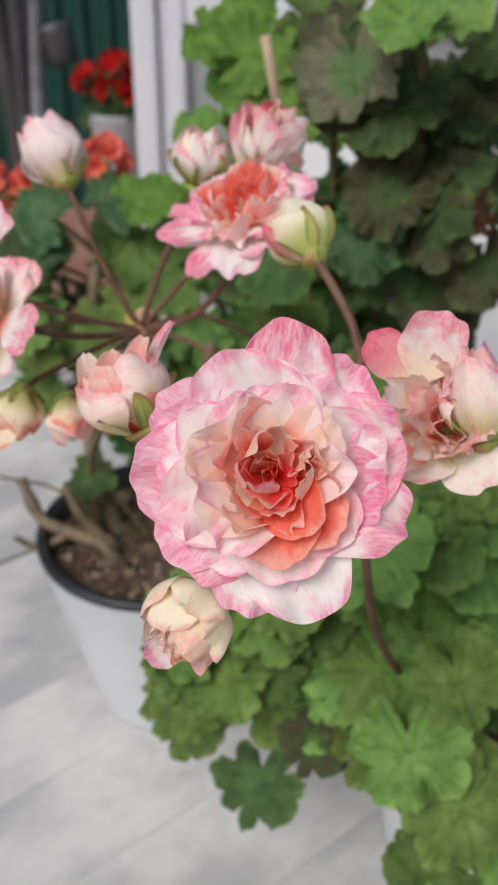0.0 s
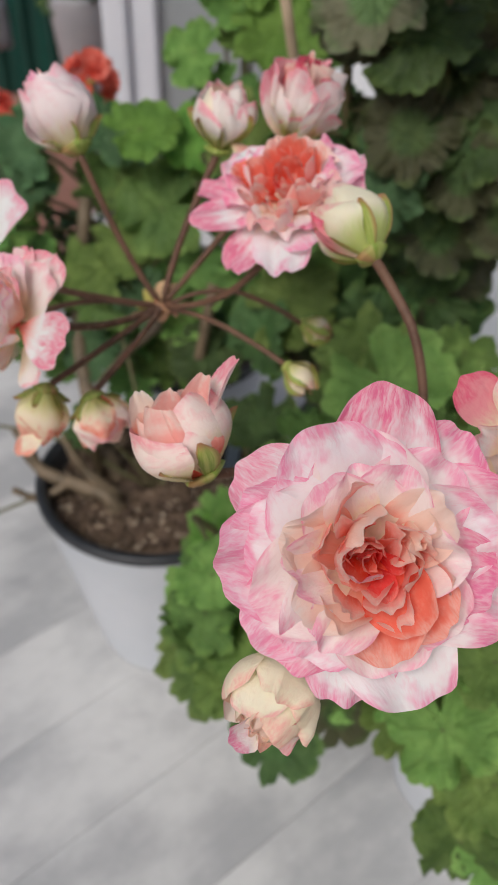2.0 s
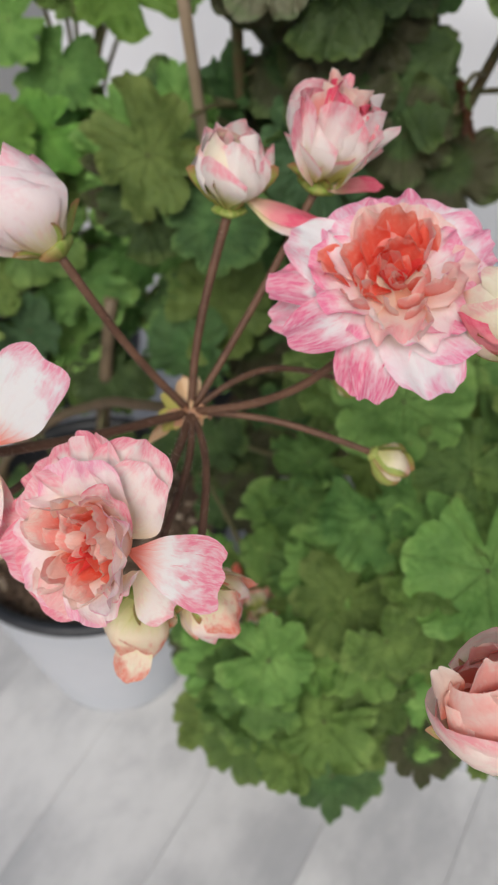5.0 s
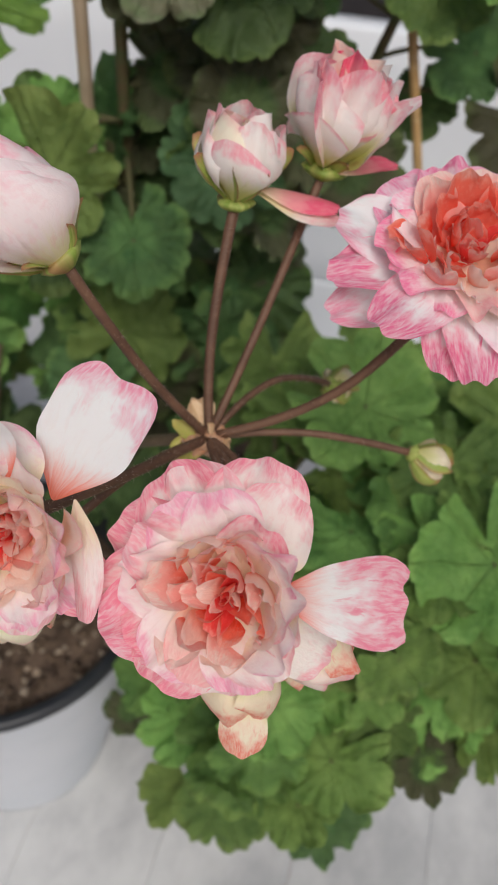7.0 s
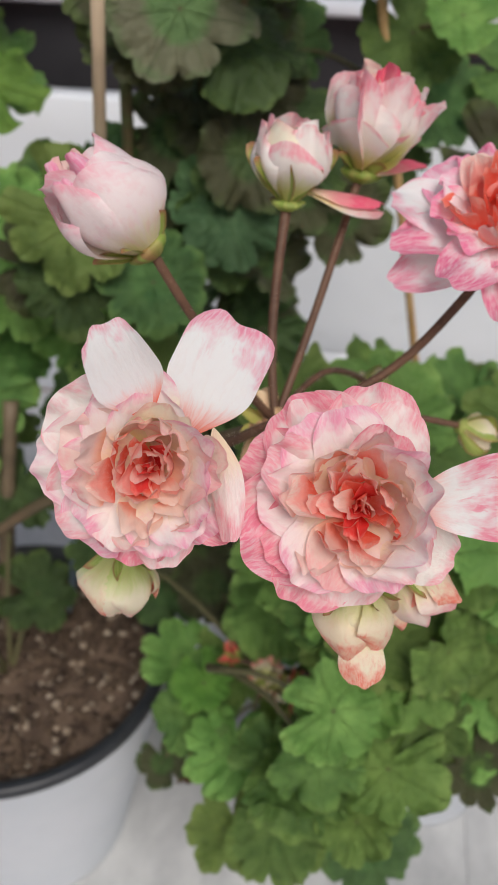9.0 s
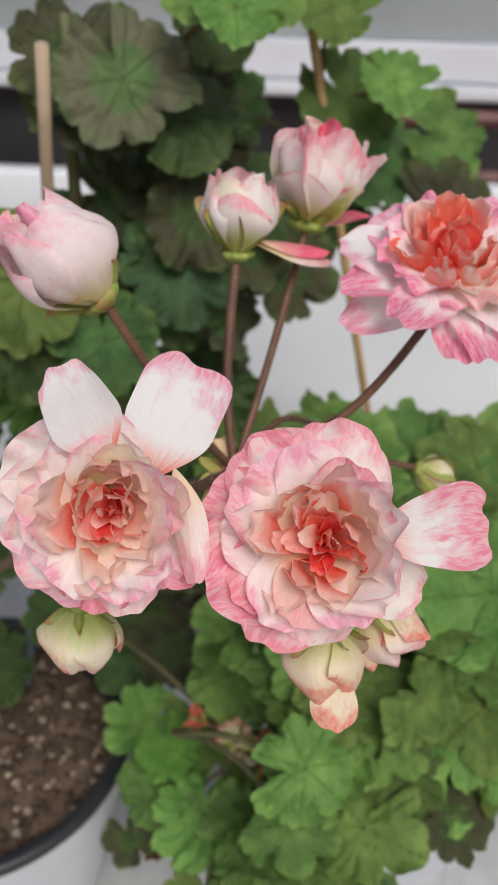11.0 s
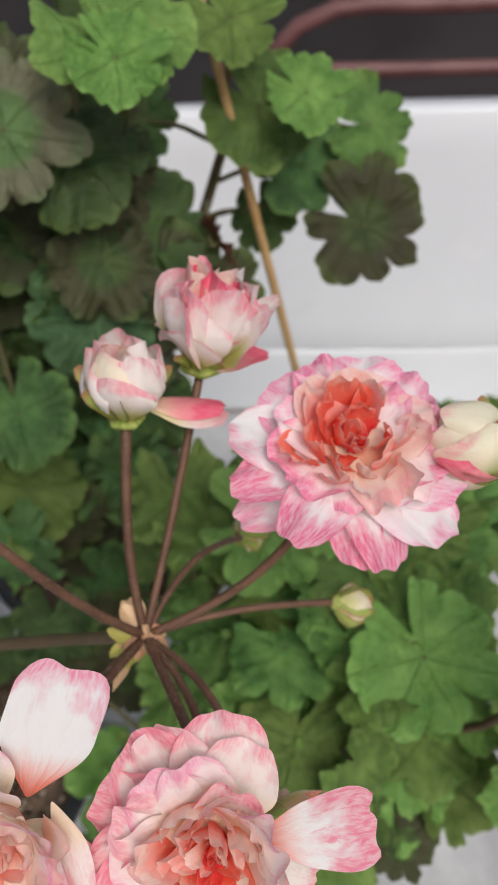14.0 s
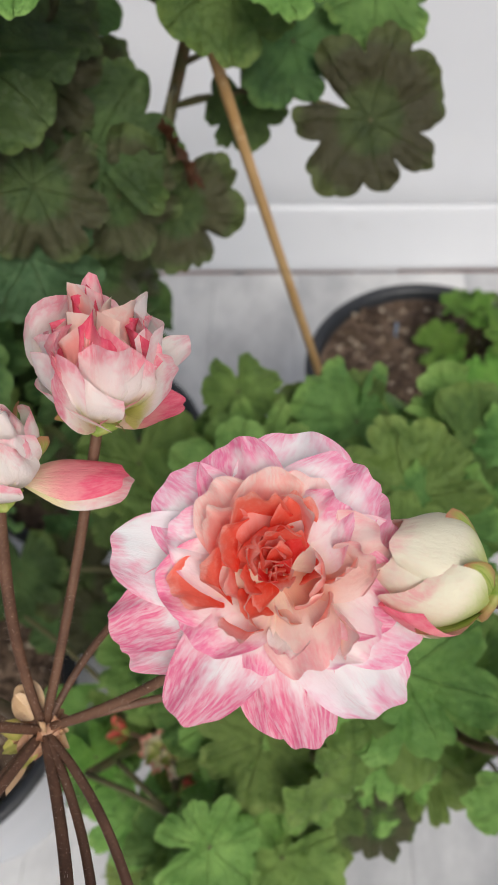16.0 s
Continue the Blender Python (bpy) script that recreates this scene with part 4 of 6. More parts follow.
hub_b = hub(plant_b, HB, 40)
HB_RIGHT, HB_UP, HB_OUT = Vector((0.672, -0.708, -0.216)), Vector((0.687, 0.619, 0.381)), Vector((-0.136, -0.405, 0.904))
for b0, b1, wd, m, sd, cu, tp in (((-1.5, 2.5, 0.5), (-4.6, 10.2, 1.5), 6.4, BRACT_PALE, 1, -0.5, 0.2), ((-2.5, 2.0, 1.0), (-6.6, 7.2, 0.0), 5.2, BRACT_PALE, 2, 0.6, 0.3),
                                  ((-2.5, -0.5, -1.0), (-10.6, 0.6, -1.5), 4.6, BRACT_LIME, 3, 0.7, 0.4), ((-3.0, -1.5, -1.5), (-9.4, -4.4, -2.0), 4.4, BRACT_LIME, 4, -0.4, 0.5),
                                  ((-2.5, -2.5, -1.5), (-5.0, -8.2, -2.5), 4.6, BRACT_LIME, 5, 0.3, 0.5), ((-3.6, -4.0, -2.0), (-9.0, -13.4, -4.0), 4.2, BRACT_PALE, 6, 0.2, 0.8),
                                  ((0.5, -0.8, 1.5), (3.4, -4.2, 1.0), 4.4, HUB, 7, 0.6, 0.4), ((1.2, 1.2, 1.2), (4.4, 1.0, 2.6), 4.0, HUB, 8, 0.5, 0.5), ((-0.6, 0.4, 2.2), (1.4, 1.8, 4.0), 3.4, BRACT_PALE, 9, 0.8, 0.4), ((0.0, -1.0, 2.0), (-1.6, -2.4, 3.6), 3.4, HUB, 10, 0.8, 0.4)):
    w0, w1 = [(HB_RIGHT * q[0] + HB_UP * q[1] + HB_OUT * q[2]) * 0.001 for q in (b0, b1)]
    long_bract(hub_b, HB, w0, w1, HB_OUT, wd * 0.001, m, sd, cu, tp)
hub(plant_a, HA, 60)


HAIRS = {}


def fuzz(plant, path, radius, count, seed):
    """Fine hairs standing off a stalk; gathered for each plant."""
    rnd = random.Random(seed)
    for _ in range(count):
        k = rnd.uniform(0, len(path) - 1.001)
        i = int(k)
        c = path[i].lerp(path[i + 1], k - i)
        d = (path[i + 1] - path[i]).normalized()
        o = (d.orthogonal().normalized() * rnd.gauss(0, 1) + d.cross(d.orthogonal()).normalized() * rnd.gauss(0, 1)).normalized()
        HAIRS.setdefault(plant.name, []).append((c + o * radius * 0.9, (o + d * rnd.uniform(-0.3, 0.6)).normalized() * rnd.uniform(0.0006, 0.0014), d))


def pedicel(plant, start, end, bend=(0, 0, 0), r=0.0014, r1=None, n=16):
    a, b = Vector(start), Vector(end)
    m = a.lerp(b, 0.5) + Vector(bend)
    pts = [a, a.lerp(m, 0.5) + Vector(bend) * 0.25, m, m.lerp(b, 0.55) + Vector(bend) * 0.15, b]
    r *= 0.78
    fuzz(plant, spline(pts, 12), r, int((b - a).length * 3200), int(b.x * 1e5) & 1023)
    return tube("pedicel", pts, r, r1 or r * 1.05, STEM_BROWN, plant, n, 8)


def away(c, n, d):
    return Vector(c) - Vector(n).normalized() * d


# large open flower
A_C, A_N = Vector((0.0056, 0.1398, 0.4096)), Vector((-0.06, -0.80, 0.60))
UPW = (0, 0, 1)
fa = rosette(plant_a, A_C, A_N, UPW, [], 11, label="large open double flower, white petals edged pink, coral heart")
lay_petals(fa, A_C, A_N, UPW, [
    (8, 31.0, 20, 80, -0.6, P_STRIPE, 0.04, 0.05, 0.07), (42, 28.5, 19, 83, -1.0, P_PINK, 0.02, 0.05, 0.07), (76, 27.5, 23, 82, -0.4, P_PINK, 0.0, 0.04, 0.08), (112, 28.5, 20, 78, -0.8, P_PINK, 0.04, 0.06, 0.10),
    (165, 30.0, 22, 89, -0.8, P_OUTER, 0.04, 0.06, 0.06), (186, 28.0, 18, 87, -0.4, P_OUTER, 0.08, 0.05, 0.06), (212, 25.5, 17, 83, -0.6, P_PINK, 0.04, 0.05, 0.09), (236, 26.5, 18, 82, -0.9, P_OUTER, 0.0, 0.05, 0.07),
    (262, 27.5, 21, 79, -0.5, P_OUTER, 0.04, 0.05, 0.07), (308, 28.5, 17, 92, -1.5, P_WHITE, 0.0, 0.05, 0.06), (292, 25.0, 19, 78, -0.4, P_OUTER, 0.06, 0.05, 0.08), (331, 25.5, 21, 72, -0.5, P_OUTER, 0.05, 0.05, 0.06), (350, 22.5, 18, 76, 0.2, P_OUTER, 0.05, 0.06, 0.06)], 11)
lay_petals(fa, A_C, A_N, UPW, [
    (2, 22.5, 19, 78, 1.0, P_SOFT, 0.10, 0.08, 0.06), (34, 22.0, 19, 77, 1.2, P_SOFT, 0.12, 0.08, 0.07), (66, 23.0, 19, 77, 0.8, P_OUTER, 0.10, 0.08, 0.07), (100, 22.5, 19, 76, 1.2, P_PINK, 0.08, 0.08, 0.08),
    (134, 20.0, 17, 75, 1.0, P_SOFT, 0.10, 0.10, 0.07), (172, 21.0, 19, 76, 0.8, P_SOFT, 0.12, 0.08, 0.06), (216, 21.5, 18, 76, 1.2, P_OUTER, 0.10, 0.09, 0.10), (246, 22.5, 18, 77, 0.8, P_SOFT, 0.08, 0.08, 0.08),
    (280, 22.0, 20, 76, 1.1, P_OUTER, 0.10, 0.07, 0.07), (316, 21.5, 20, 77, 0.9, P_OUTER, 0.10, 0.07, 0.06)], 12)
lay_petals(fa, A_C, A_N, UPW, [
    (352, 16.5, 14, 66, 2.6, P_SOFT, 0.20, 0.16, 0.10), (24, 17.0, 14, 64, 2.8, P_SOFT, 0.22, 0.16, 0.10), (56, 16.5, 13, 63, 3.0, P_FOLD, 0.25, 0.18, 0.10), (88, 16.0, 13, 62, 2.8, P_SOFT, 0.25, 0.18, 0.10),
    (122, 17.5, 15, 66, 2.6, P_CORAL, 0.12, 0.10, 0.06), (164, 18.5, 15, 68, 2.2, P_CORAL, 0.10, 0.10, 0.05), (142, 15.0, 12, 60, 3.4, P_CORAL, 0.18, 0.14, 0.06), (200, 17.0, 13, 64, 2.6, P_SOFT, 0.20, 0.16, 0.10),
    (228, 16.0, 13, 62, 3.0, P_FOLD, 0.22, 0.18, 0.10), (258, 16.0, 13, 62, 2.8, P_SOFT, 0.25, 0.18, 0.10), (288, 16.5, 14, 63, 2.8, P_FOLD, 0.22, 0.18, 0.10), (320, 16.5, 14, 64, 2.6, P_SOFT, 0.20, 0.18, 0.10)], 13)
A_H = A_C - A_N.normalized() * 0.0020
quarter(fa, A_H, A_N, UPW, 338, 0.10, [(0.22, 46, 0.46, 0.44, P_INNER), (0.15, 38, 0.44, 0.40, P_FOLD), (0.08, 30, 0.40, 0.34, P_INNER), (0.0, 22, 0.34, 0.28, P_INNER)], 1, 0.025, 10)
quarter(fa, A_H, A_N, UPW, 50, 0.10, [(0.24, 48, 0.46, 0.40, P_FOLD), (0.17, 40, 0.44, 0.38, P_INNER), (0.10, 30, 0.42, 0.34, P_FOLD), (0.03, 24, 0.36, 0.28, P_INNER)], 2, 0.025, 20)
quarter(fa, A_H, A_N, UPW, 98, 0.12, [(0.24, 48, 0.46, 0.38, P_INNER), (0.16, 38, 0.44, 0.36, P_FOLD), (0.08, 28, 0.40, 0.30, P_INNER)], 3, 0.025, -10)
quarter(fa, A_H, A_N, UPW, 150, 0.12, [(0.20, 44, 0.40, 0.36, P_INNER), (0.12, 34, 0.40, 0.34, P_INNER), (0.05, 24, 0.36, 0.26, P_INNER)], 4, 0.025, 15)
quarter(fa, A_H, A_N, UPW, 208, 0.10, [(0.24, 46, 0.44, 0.34, P_FOLD), (0.15, 34, 0.44, 0.32, P_INNER), (0.06, 24, 0.40, 0.26, P_PINK)], 5, 0.025, -15)
quarter(fa, A_H, A_N, UPW, 274, 0.12, [(0.24, 48, 0.46, 0.42, P_FOLD), (0.16, 38, 0.44, 0.38, P_INNER), (0.08, 30, 0.42, 0.32, P_INNER), (0.0, 22, 0.34, 0.26, P_INNER)], 6, 0.025, 12)
tuft(fa, A_H, A_N, UPW, 0.025, (P_DEEP, P_CORAL, P_INNER), 12, 301)
pedicel(plant_a, HA, away(A_C, A_N, 0.011), (0.004, -0.004, 0.008), 0.0014)

# half-hidden flower beside it, its upper petals upright
K_C, K_N = Vector((0.047, 0.167, 0.4045)), Vector((-0.15, -0.70, 0.62))
fk = rosette(plant_a, K_C, K_N, (0, 0, 1), [
    (5, 66, 0.016, 0.014, (P_BUD, P_MID), 0.2, 0.12, 0.06, 0.001, 0.0, 1.0),
    (9, 44, 0.0135, 0.0085, (P_MID, P_BUD), 0.3, 0.2, 0.1, 0.001, 0.001, 1.8),
    (10, 24, 0.012, 0.0055, (P_MID, P_INNER), 0.3, 0.3, 0.1, 0.001, 0.001, 2.2)], 13, label="half-open salmon flower with two upright petals")
world_petal(fk, (0.0398, 0.1708, 0.4135), (0.0440, 0.1778, 0.4285), (0, -1, 0.2), 0.0150, P_BLUSH, 71, cup=0.10, curl=0.0)
world_petal(fk, (0.0375, 0.1718, 0.4135), (0.0285, 0.1758, 0.4235), (0.2, -1, 0.3), 0.0100, P_ROSE, 72, cup=0.12, curl=0.0)
for i, phi in enumerate((20, 300, 340, 260, 220)):
    quarter(fk, K_C - K_N.normalized() * 0.001, K_N, UPW, phi, 0.10, [(0.34, 70, 0.56, 0.30, P_PEACH), (0.24, 60, 0.56, 0.28, P_FOLD), (0.14, 48, 0.54, 0.26, P_PEACH), (0.04, 34, 0.48, 0.24, P_INNER)], 50 + i, 0.021, 10)
pedicel(plant_a, HA, away(K_C, K_N, 0.009), (0.003, 0.0, 0.006))
bud(plant_a, (0.0546, 0.1644, 0.4016), (0.0503, 0.1718, 0.4218), 0.0076, [(4, 120, 0.08, 0.92, 0.10, P_BUD, 0.06), (3, 120, -0.05, 1.0, 0.0, P_PINK, 0.08), (3, 100, -0.35, 1.02, 0.0, P_MID, 0.10)], 14, label="pink bud with a curled rose-like top", core=P_BUD, mouth=0.6)
pedicel(plant_a, HA, (0.0546, 0.1644, 0.4016), (0.004, 0, 0))

# crumpled cream bud under the large flower
J_C = Vector((-0.0100, 0.1365, 0.3758))
J_N = Vector((-0.45, -0.80, -0.10))
fj = rosette(plant_a, J_C + J_N.normalized() * 0.004, J_N, (0, 0, 1), [
    (5, 72, 0.0172, 0.0140, (P_CREAM, P_CREAM, P_BUD), 2.1, 0.34, 0.11, 0.0024, -0.002, 0.8),
    (5, 50, 0.0168, 0.0130, (P_CREAM, P_IVORY), 2.0, 0.36, 0.13, 0.0026, -0.001, 0.9),
    (4, 34, 0.0160, 0.0120, (P_CREAM, P_FOLD), 1.7, 0.36, 0.14, 0.0022, 0.0, 1.0)], 15, depth=0.008, name="bud", label="crumpled cream and pink bud")
world_petal(fj, J_C + Vector((-0.001, -0.006, -0.003)), J_C + Vector((-0.0105, -0.0060, -0.0035)), (-0.3, -0.9, 0.3), 0.0080, P_PINK, 161, cup=0.30, curl=0.8)
pedicel(plant_a, HA, J_C + Vector((0.009, 0.008, 0.004)), (0.006, -0.006, -0.004))

# half-open bud pointing left
fi = bud(plant_a, (-0.0238, 0.1805, 0.3945), (-0.0330, 0.1870, 0.4115), 0.0104, [(2, 200, 0.12, 0.86, 0.0, P_BUD, 0.03), (2, 190, 0.0, 0.94, 0.03, P_BUD, 0.05), (3, 120, -0.25, 1.0, 0.04, P_INNER, 0.12)], 16, sepal_len=0.46, label="half-open pink bud with coral petals at its mouth", core=P_INNER, mouth=0.58)
for b0, b1, inn, w, m, sd in (((-0.0245, 0.1840, 0.400), (-0.0180, 0.1900, 0.4205), (-1, -0.3, 0.1), 0.0085, P_BLUSH, 81), ((-0.0270, 0.1840, 0.403), (-0.0245, 0.1870, 0.4175), (-0.5, -1, 0.1), 0.0080, P_INNER, 82), ((-0.0300, 0.1830, 0.403), (-0.0300, 0.1850, 0.4145), (-0.3, -1, 0.2), 0.0095, P_INNER, 83), ((-0.0350, 0.1850, 0.402), (-0.0395, 0.1880, 0.4115), (0.4, -1, 0.3), 0.0075, P_FOLD, 84)):
    world_petal(fi, b0, b1, inn, w, m, sd, cup=0.3, tip=0.35, curl=-0.1)
pedicel(plant_a, HA, (-0.0238, 0.1805, 0.3945), (0.0, 0.0, 0.001), 0.0015)

# green-sepalled bud on a long arched stalk
H_B = Vector((0.0215, 0.2435, 0.4165))
bud(plant_a, H_B, Vector((0.0120, 0.2610, 0.4260)), 0.0092, [(4, 130, 0.03, 0.96, 0.04, P_IVORY, 0.03), (2, 50, 0.14, 0.85, 0.05, P_ROSE, 0.03)], 17, sepal_len=0.55, sepal_span=46, sepal_layer=0.10, label="plump cream bud with green sepals and red stripes", core=P_IVORY, mouth=0.5)
tube("pedicel", [HA, HA + Vector((0.001, 0.008, 0.016)), HA + Vector((-0.002, 0.017, 0.031)), H_B + Vector((0.0045, -0.004, -0.006)), H_B], 0.0013, 0.0015, STEM_BROWN, plant_a, 18, 8)

# small green bud on a hooked stalk
N_C = Vector((0.0, 0.187, 0.378))
bud(plant_a, N_C + Vector((0.004, 0.002, 0.003)), N_C + Vector((-0.005, -0.003, -0.004)), 0.0050, [(3, 130, 0.0, 0.96, 0.0, P_CREAM, 0.02)], 18, sepal_len=0.85, sepal_span=60, label="small green bud", core=P_CREAM, mouth=0.15)
tube("pedicel", [HA, HA + Vector((-0.012, -0.006, 0.010)), N_C + Vector((0.012, 0.003, 0.010)), N_C + Vector((0.004, 0.002, 0.003))], 0.0012, 0.0012, STEM_BROWN, plant_a, 14, 8)
tube("peduncle", [HA, (0.040, 0.222, 0.33), (0.055, 0.245, 0.26), (0.095, 0.290, 0.17), (0.130, 0.33, 0.09)], 0.0014, 0.0020, STEM_BROWN, plant_a, 22, 8)

# flat-topped flower with a coral heart
D_C, D_N = Vector((-0.0004, 0.2722, 0.4243)), Vector((-0.30, -0.28, 0.91))
D_UP = (0.4, 0.4, 0.4)
fd = rosette(plant_b, D_C, D_N, D_UP, [], 21, depth=0.006, label="pink and white double flower with an orange-coral heart")
lay_petals(fd, D_C, D_N, D_UP, [
    (14, 25.0, 20, 86, -0.6, P_OUTER, 0.06, 0.06, 0.07), (342, 23.5, 16, 80, -0.2, P_PINK, 0.08, 0.08, 0.09), (308, 24.5, 17, 82, -0.4, P_OUTER, 0.05, 0.06, 0.08), (280, 28.5, 15, 80, -1.0, P_WHITE, -0.05, 0.08, 0.08),
    (259, 29.5, 14, 81, -0.6, P_STRIPE, -0.06, 0.06, 0.08), (240, 30.5, 13, 99, -1.4, P_WHITE, -0.06, 0.05, 0.07), (213, 28.5, 14, 76, 0.2, P_STRIPE, -0.10, 0.05, 0.07), (190, 27.5, 12, 87, -1.4, P_STRIPE, -0.06, 0.05, 0.07), (174, 29.5, 13, 85, -1.0, P_STRIPE, -0.06, 0.05, 0.08), (149, 29.5, 17, 81, -1.2, P_OUTER, -0.04, 0.06, 0.06),
    (120, 26.5, 18, 80, -0.6, P_OUTER, 0.0, 0.06, 0.09), (94, 23.5, 17, 76, -0.4, P_PINK, 0.04, 0.06, 0.09), (64, 22.5, 18, 78, -0.4, P_OUTER, 0.06, 0.06, 0.08), (40, 23.0, 18, 80, 0.4, P_OUTER, 0.08, 0.07, 0.07)], 21, depth=0.006)
lay_petals(fd, D_C, D_N, D_UP, [
    (356, 16.5, 13, 66, 1.6, P_INNER, 0.15, 0.10, 0.10), (28, 16.5, 14, 68, 1.4, P_MID, 0.15, 0.12, 0.09), (56, 16.0, 13, 66, 1.6, P_OUTER, 0.15, 0.12, 0.09), (86, 18.5, 14, 70, 1.2, P_MID, 0.14, 0.12, 0.10),
    (110, 21.5, 15, 76, 0.8, P_PINK, 0.10, 0.10, 0.09), (136, 20.5, 15, 76, 0.8, P_SOFT, 0.10, 0.10, 0.09), (160, 18.0, 13, 74, 1.0, P_MID, 0.10, 0.12, 0.10), (200, 17.0, 11, 78, 1.2, P_PINK, -0.15, 0.06, 0.07),
    (228, 18.0, 14, 72, 1.0, P_PINK, 0.10, 0.10, 0.09), (262, 19.5, 14, 72, 1.0, P_PINK, 0.10, 0.10, 0.09), (290, 18.5, 14, 70, 1.2, P_OUTER, 0.12, 0.12, 0.10), (322, 17.5, 13, 68, 1.4, P_INNER, 0.12, 0.12, 0.10)], 22, depth=0.006)
D_H = D_C - D_N.normalized() * 0.0045
quarter(fd, D_H, D_N, D_UP, 352, 0.08, [(0.26, 38, 0.62, 0.56, P_CORAL), (0.19, 32, 0.58, 0.50, P_CORAL), (0.12, 26, 0.50, 0.44, P_CORAL), (0.05, 20, 0.42, 0.34, P_INNER)], 61, 0.021, -8)
quarter(fd, D_H, D_N, D_UP, 26, 0.10, [(0.28, 44, 0.56, 0.44, P_INNER), (0.19, 34, 0.52, 0.42, P_CORAL), (0.10, 26, 0.46, 0.36, P_CORAL)], 62, 0.021, 12)
quarter(fd, D_H, D_N, D_UP, 318, 0.10, [(0.30, 46, 0.54, 0.40, P_INNER), (0.20, 36, 0.52, 0.40, P_CORAL), (0.10, 28, 0.46, 0.34, P_CORAL)], 63, 0.021, -12)
quarter(fd, D_H, D_N, D_UP, 258, 0.14, [(0.32, 54, 0.54, 0.42, P_CORAL), (0.22, 46, 0.50, 0.40, P_CORAL), (0.12, 36, 0.44, 0.34, P_INNER), (0.03, 26, 0.34, 0.26, P_CORAL)], 64, 0.021)
quarter(fd, D_H, D_N, D_UP, 214, 0.14, [(0.30, 54, 0.46, 0.36, P_INNER), (0.20, 46, 0.42, 0.32, P_FOLD), (0.10, 36, 0.36, 0.28, P_CORAL)], 65, 0.021)
quarter(fd, D_H, D_N, D_UP, 96, 0.18, [(0.34, 52, 0.56, 0.46, P_MID), (0.26, 44, 0.54, 0.40, P_INNER), (0.16, 36, 0.50, 0.36, P_INNER), (0.06, 28, 0.42, 0.30, P_CORAL)], 66, 0.021, 8)
quarter(fd, D_H, D_N, D_UP, 140, 0.22, [(0.34, 56, 0.50, 0.44, P_MID), (0.24, 46, 0.46, 0.36, P_INNER), (0.12, 36, 0.40, 0.30, P_INNER)], 67, 0.021, -10)
quarter(fd, D_H, D_N, D_UP, 172, 0.24, [(0.20, 50, 0.36, 0.30, P_CUP), (0.10, 40, 0.34, 0.26, P_FOLD)], 68, 0.021)
tuft(fd, D_H, D_N, D_UP, 0.021, (P_CORAL, P_INNER, P_FOLD, P_DEEP), 14, 321)
pedicel(plant_b, HB, away(D_C, D_N, 0.013), (0.004, -0.004, -0.006), 0.0015)

# half-open flower standing upright
E_B = Vector((0.0060, 0.3240, 0.4180))
fe = bud(plant_b, E_B, E_B + Vector((0.0055, -0.0010, 0.0272)), 0.0112, [(3, 120, 0.10, 0.62, 0.05, P_TULIP, 0.05), (3, 120, 0.04, 0.90, 0.10, P_TULIP, 0.10), (4, 105, -0.08, 1.0, 0.14, P_TULIP, 0.16), (4, 95, -0.26, 1.04, 0.16, P_BLUSH, 0.24), (3, 95, -0.44, 1.06, 0.16, P_ROSE, 0.28), (3, 100, -0.62, 1.0, 0.10, P_INNER, 0.28), (3, 90, -0.80, 0.96, 0.0, P_FOLD, 0.28)], 22,
         sepals=4, sepal_len=0.22, sepal_span=40, label="half-open pink and white flower like a small rose", mouth=0.84, slim=0.42)
for d0, d1, w, m, sd in (((0.003, -0.005, 0.003), (0.0105, -0.0178, 0.0192), 0.0110, P_TULIP, 95), ((0.006, -0.003, 0.003), (0.0165, -0.0145, 0.0185), 0.0085, P_TULIP, 96), ((0.000, -0.004, 0.001), (0.0130, -0.0120, 0.0015), 0.0090, P_ROSE, 99), ((0.002, -0.006, 0.002), (0.0080, -0.0135, 0.0120), 0.0095, P_TULIP, 97), ((-0.003, -0.003, 0.002), (-0.0065, -0.0055, 0.0265), 0.0115, P_BLUSH, 98)):
    world_petal(fe, E_B + Vector(d0), E_B + Vector(d1), (-0.6, 0.4, 0.6), w, m, sd, cup=0.24, curl=0.25)
pedicel(plant_b, HB, E_B, (0.001, 0.0, 0.0), 0.0014)

# bud with green sepals beside it
F_B = Vector((-0.0185, 0.3279, 0.4143))
ff = bud(plant_b, F_B, F_B + Vector((0.0030, 0.001, 0.0215)), 0.0094, [(3, 130, 0.10, 0.90, 0.0, P_TULIP, 0.06), (3, 120, -0.02, 0.98, 0.03, P_CUP, 0.10), (3, 110, -0.20, 1.0, 0.04, P_TULIP, 0.14), (3, 110, -0.42, 1.02, 0.02, P_CUP, 0.18), (2, 120, -0.64, 1.0, 0.0, P_FOLD, 0.16)], 23, sepals=7, sepal_len=0.66, sepal_span=34, sepal_layer=0.15, label="cream bud with green sepals and one loose pink petal", core=P_IVORY, mouth=0.72, slim=0.50)
world_petal(ff, F_B + Vector((0.004, -0.002, 0.004)), F_B + Vector((0.0200, -0.0165, 0.0022)), (0, 0.1, 1), 0.0095, P_ROSE, 101, cup=-0.3, curl=-0.1)
world_petal(ff, F_B + Vector((0.004, -0.002, 0.003)), F_B + Vector((0.0205, -0.0167, -0.0010)), (0, 0.1, 1), 0.0115, P_BUD, 102, cup=-0.2, curl=-0.1)
pedicel(plant_b, HB, F_B, (-0.002, 0.001, -0.001), 0.0015, 0.0014)

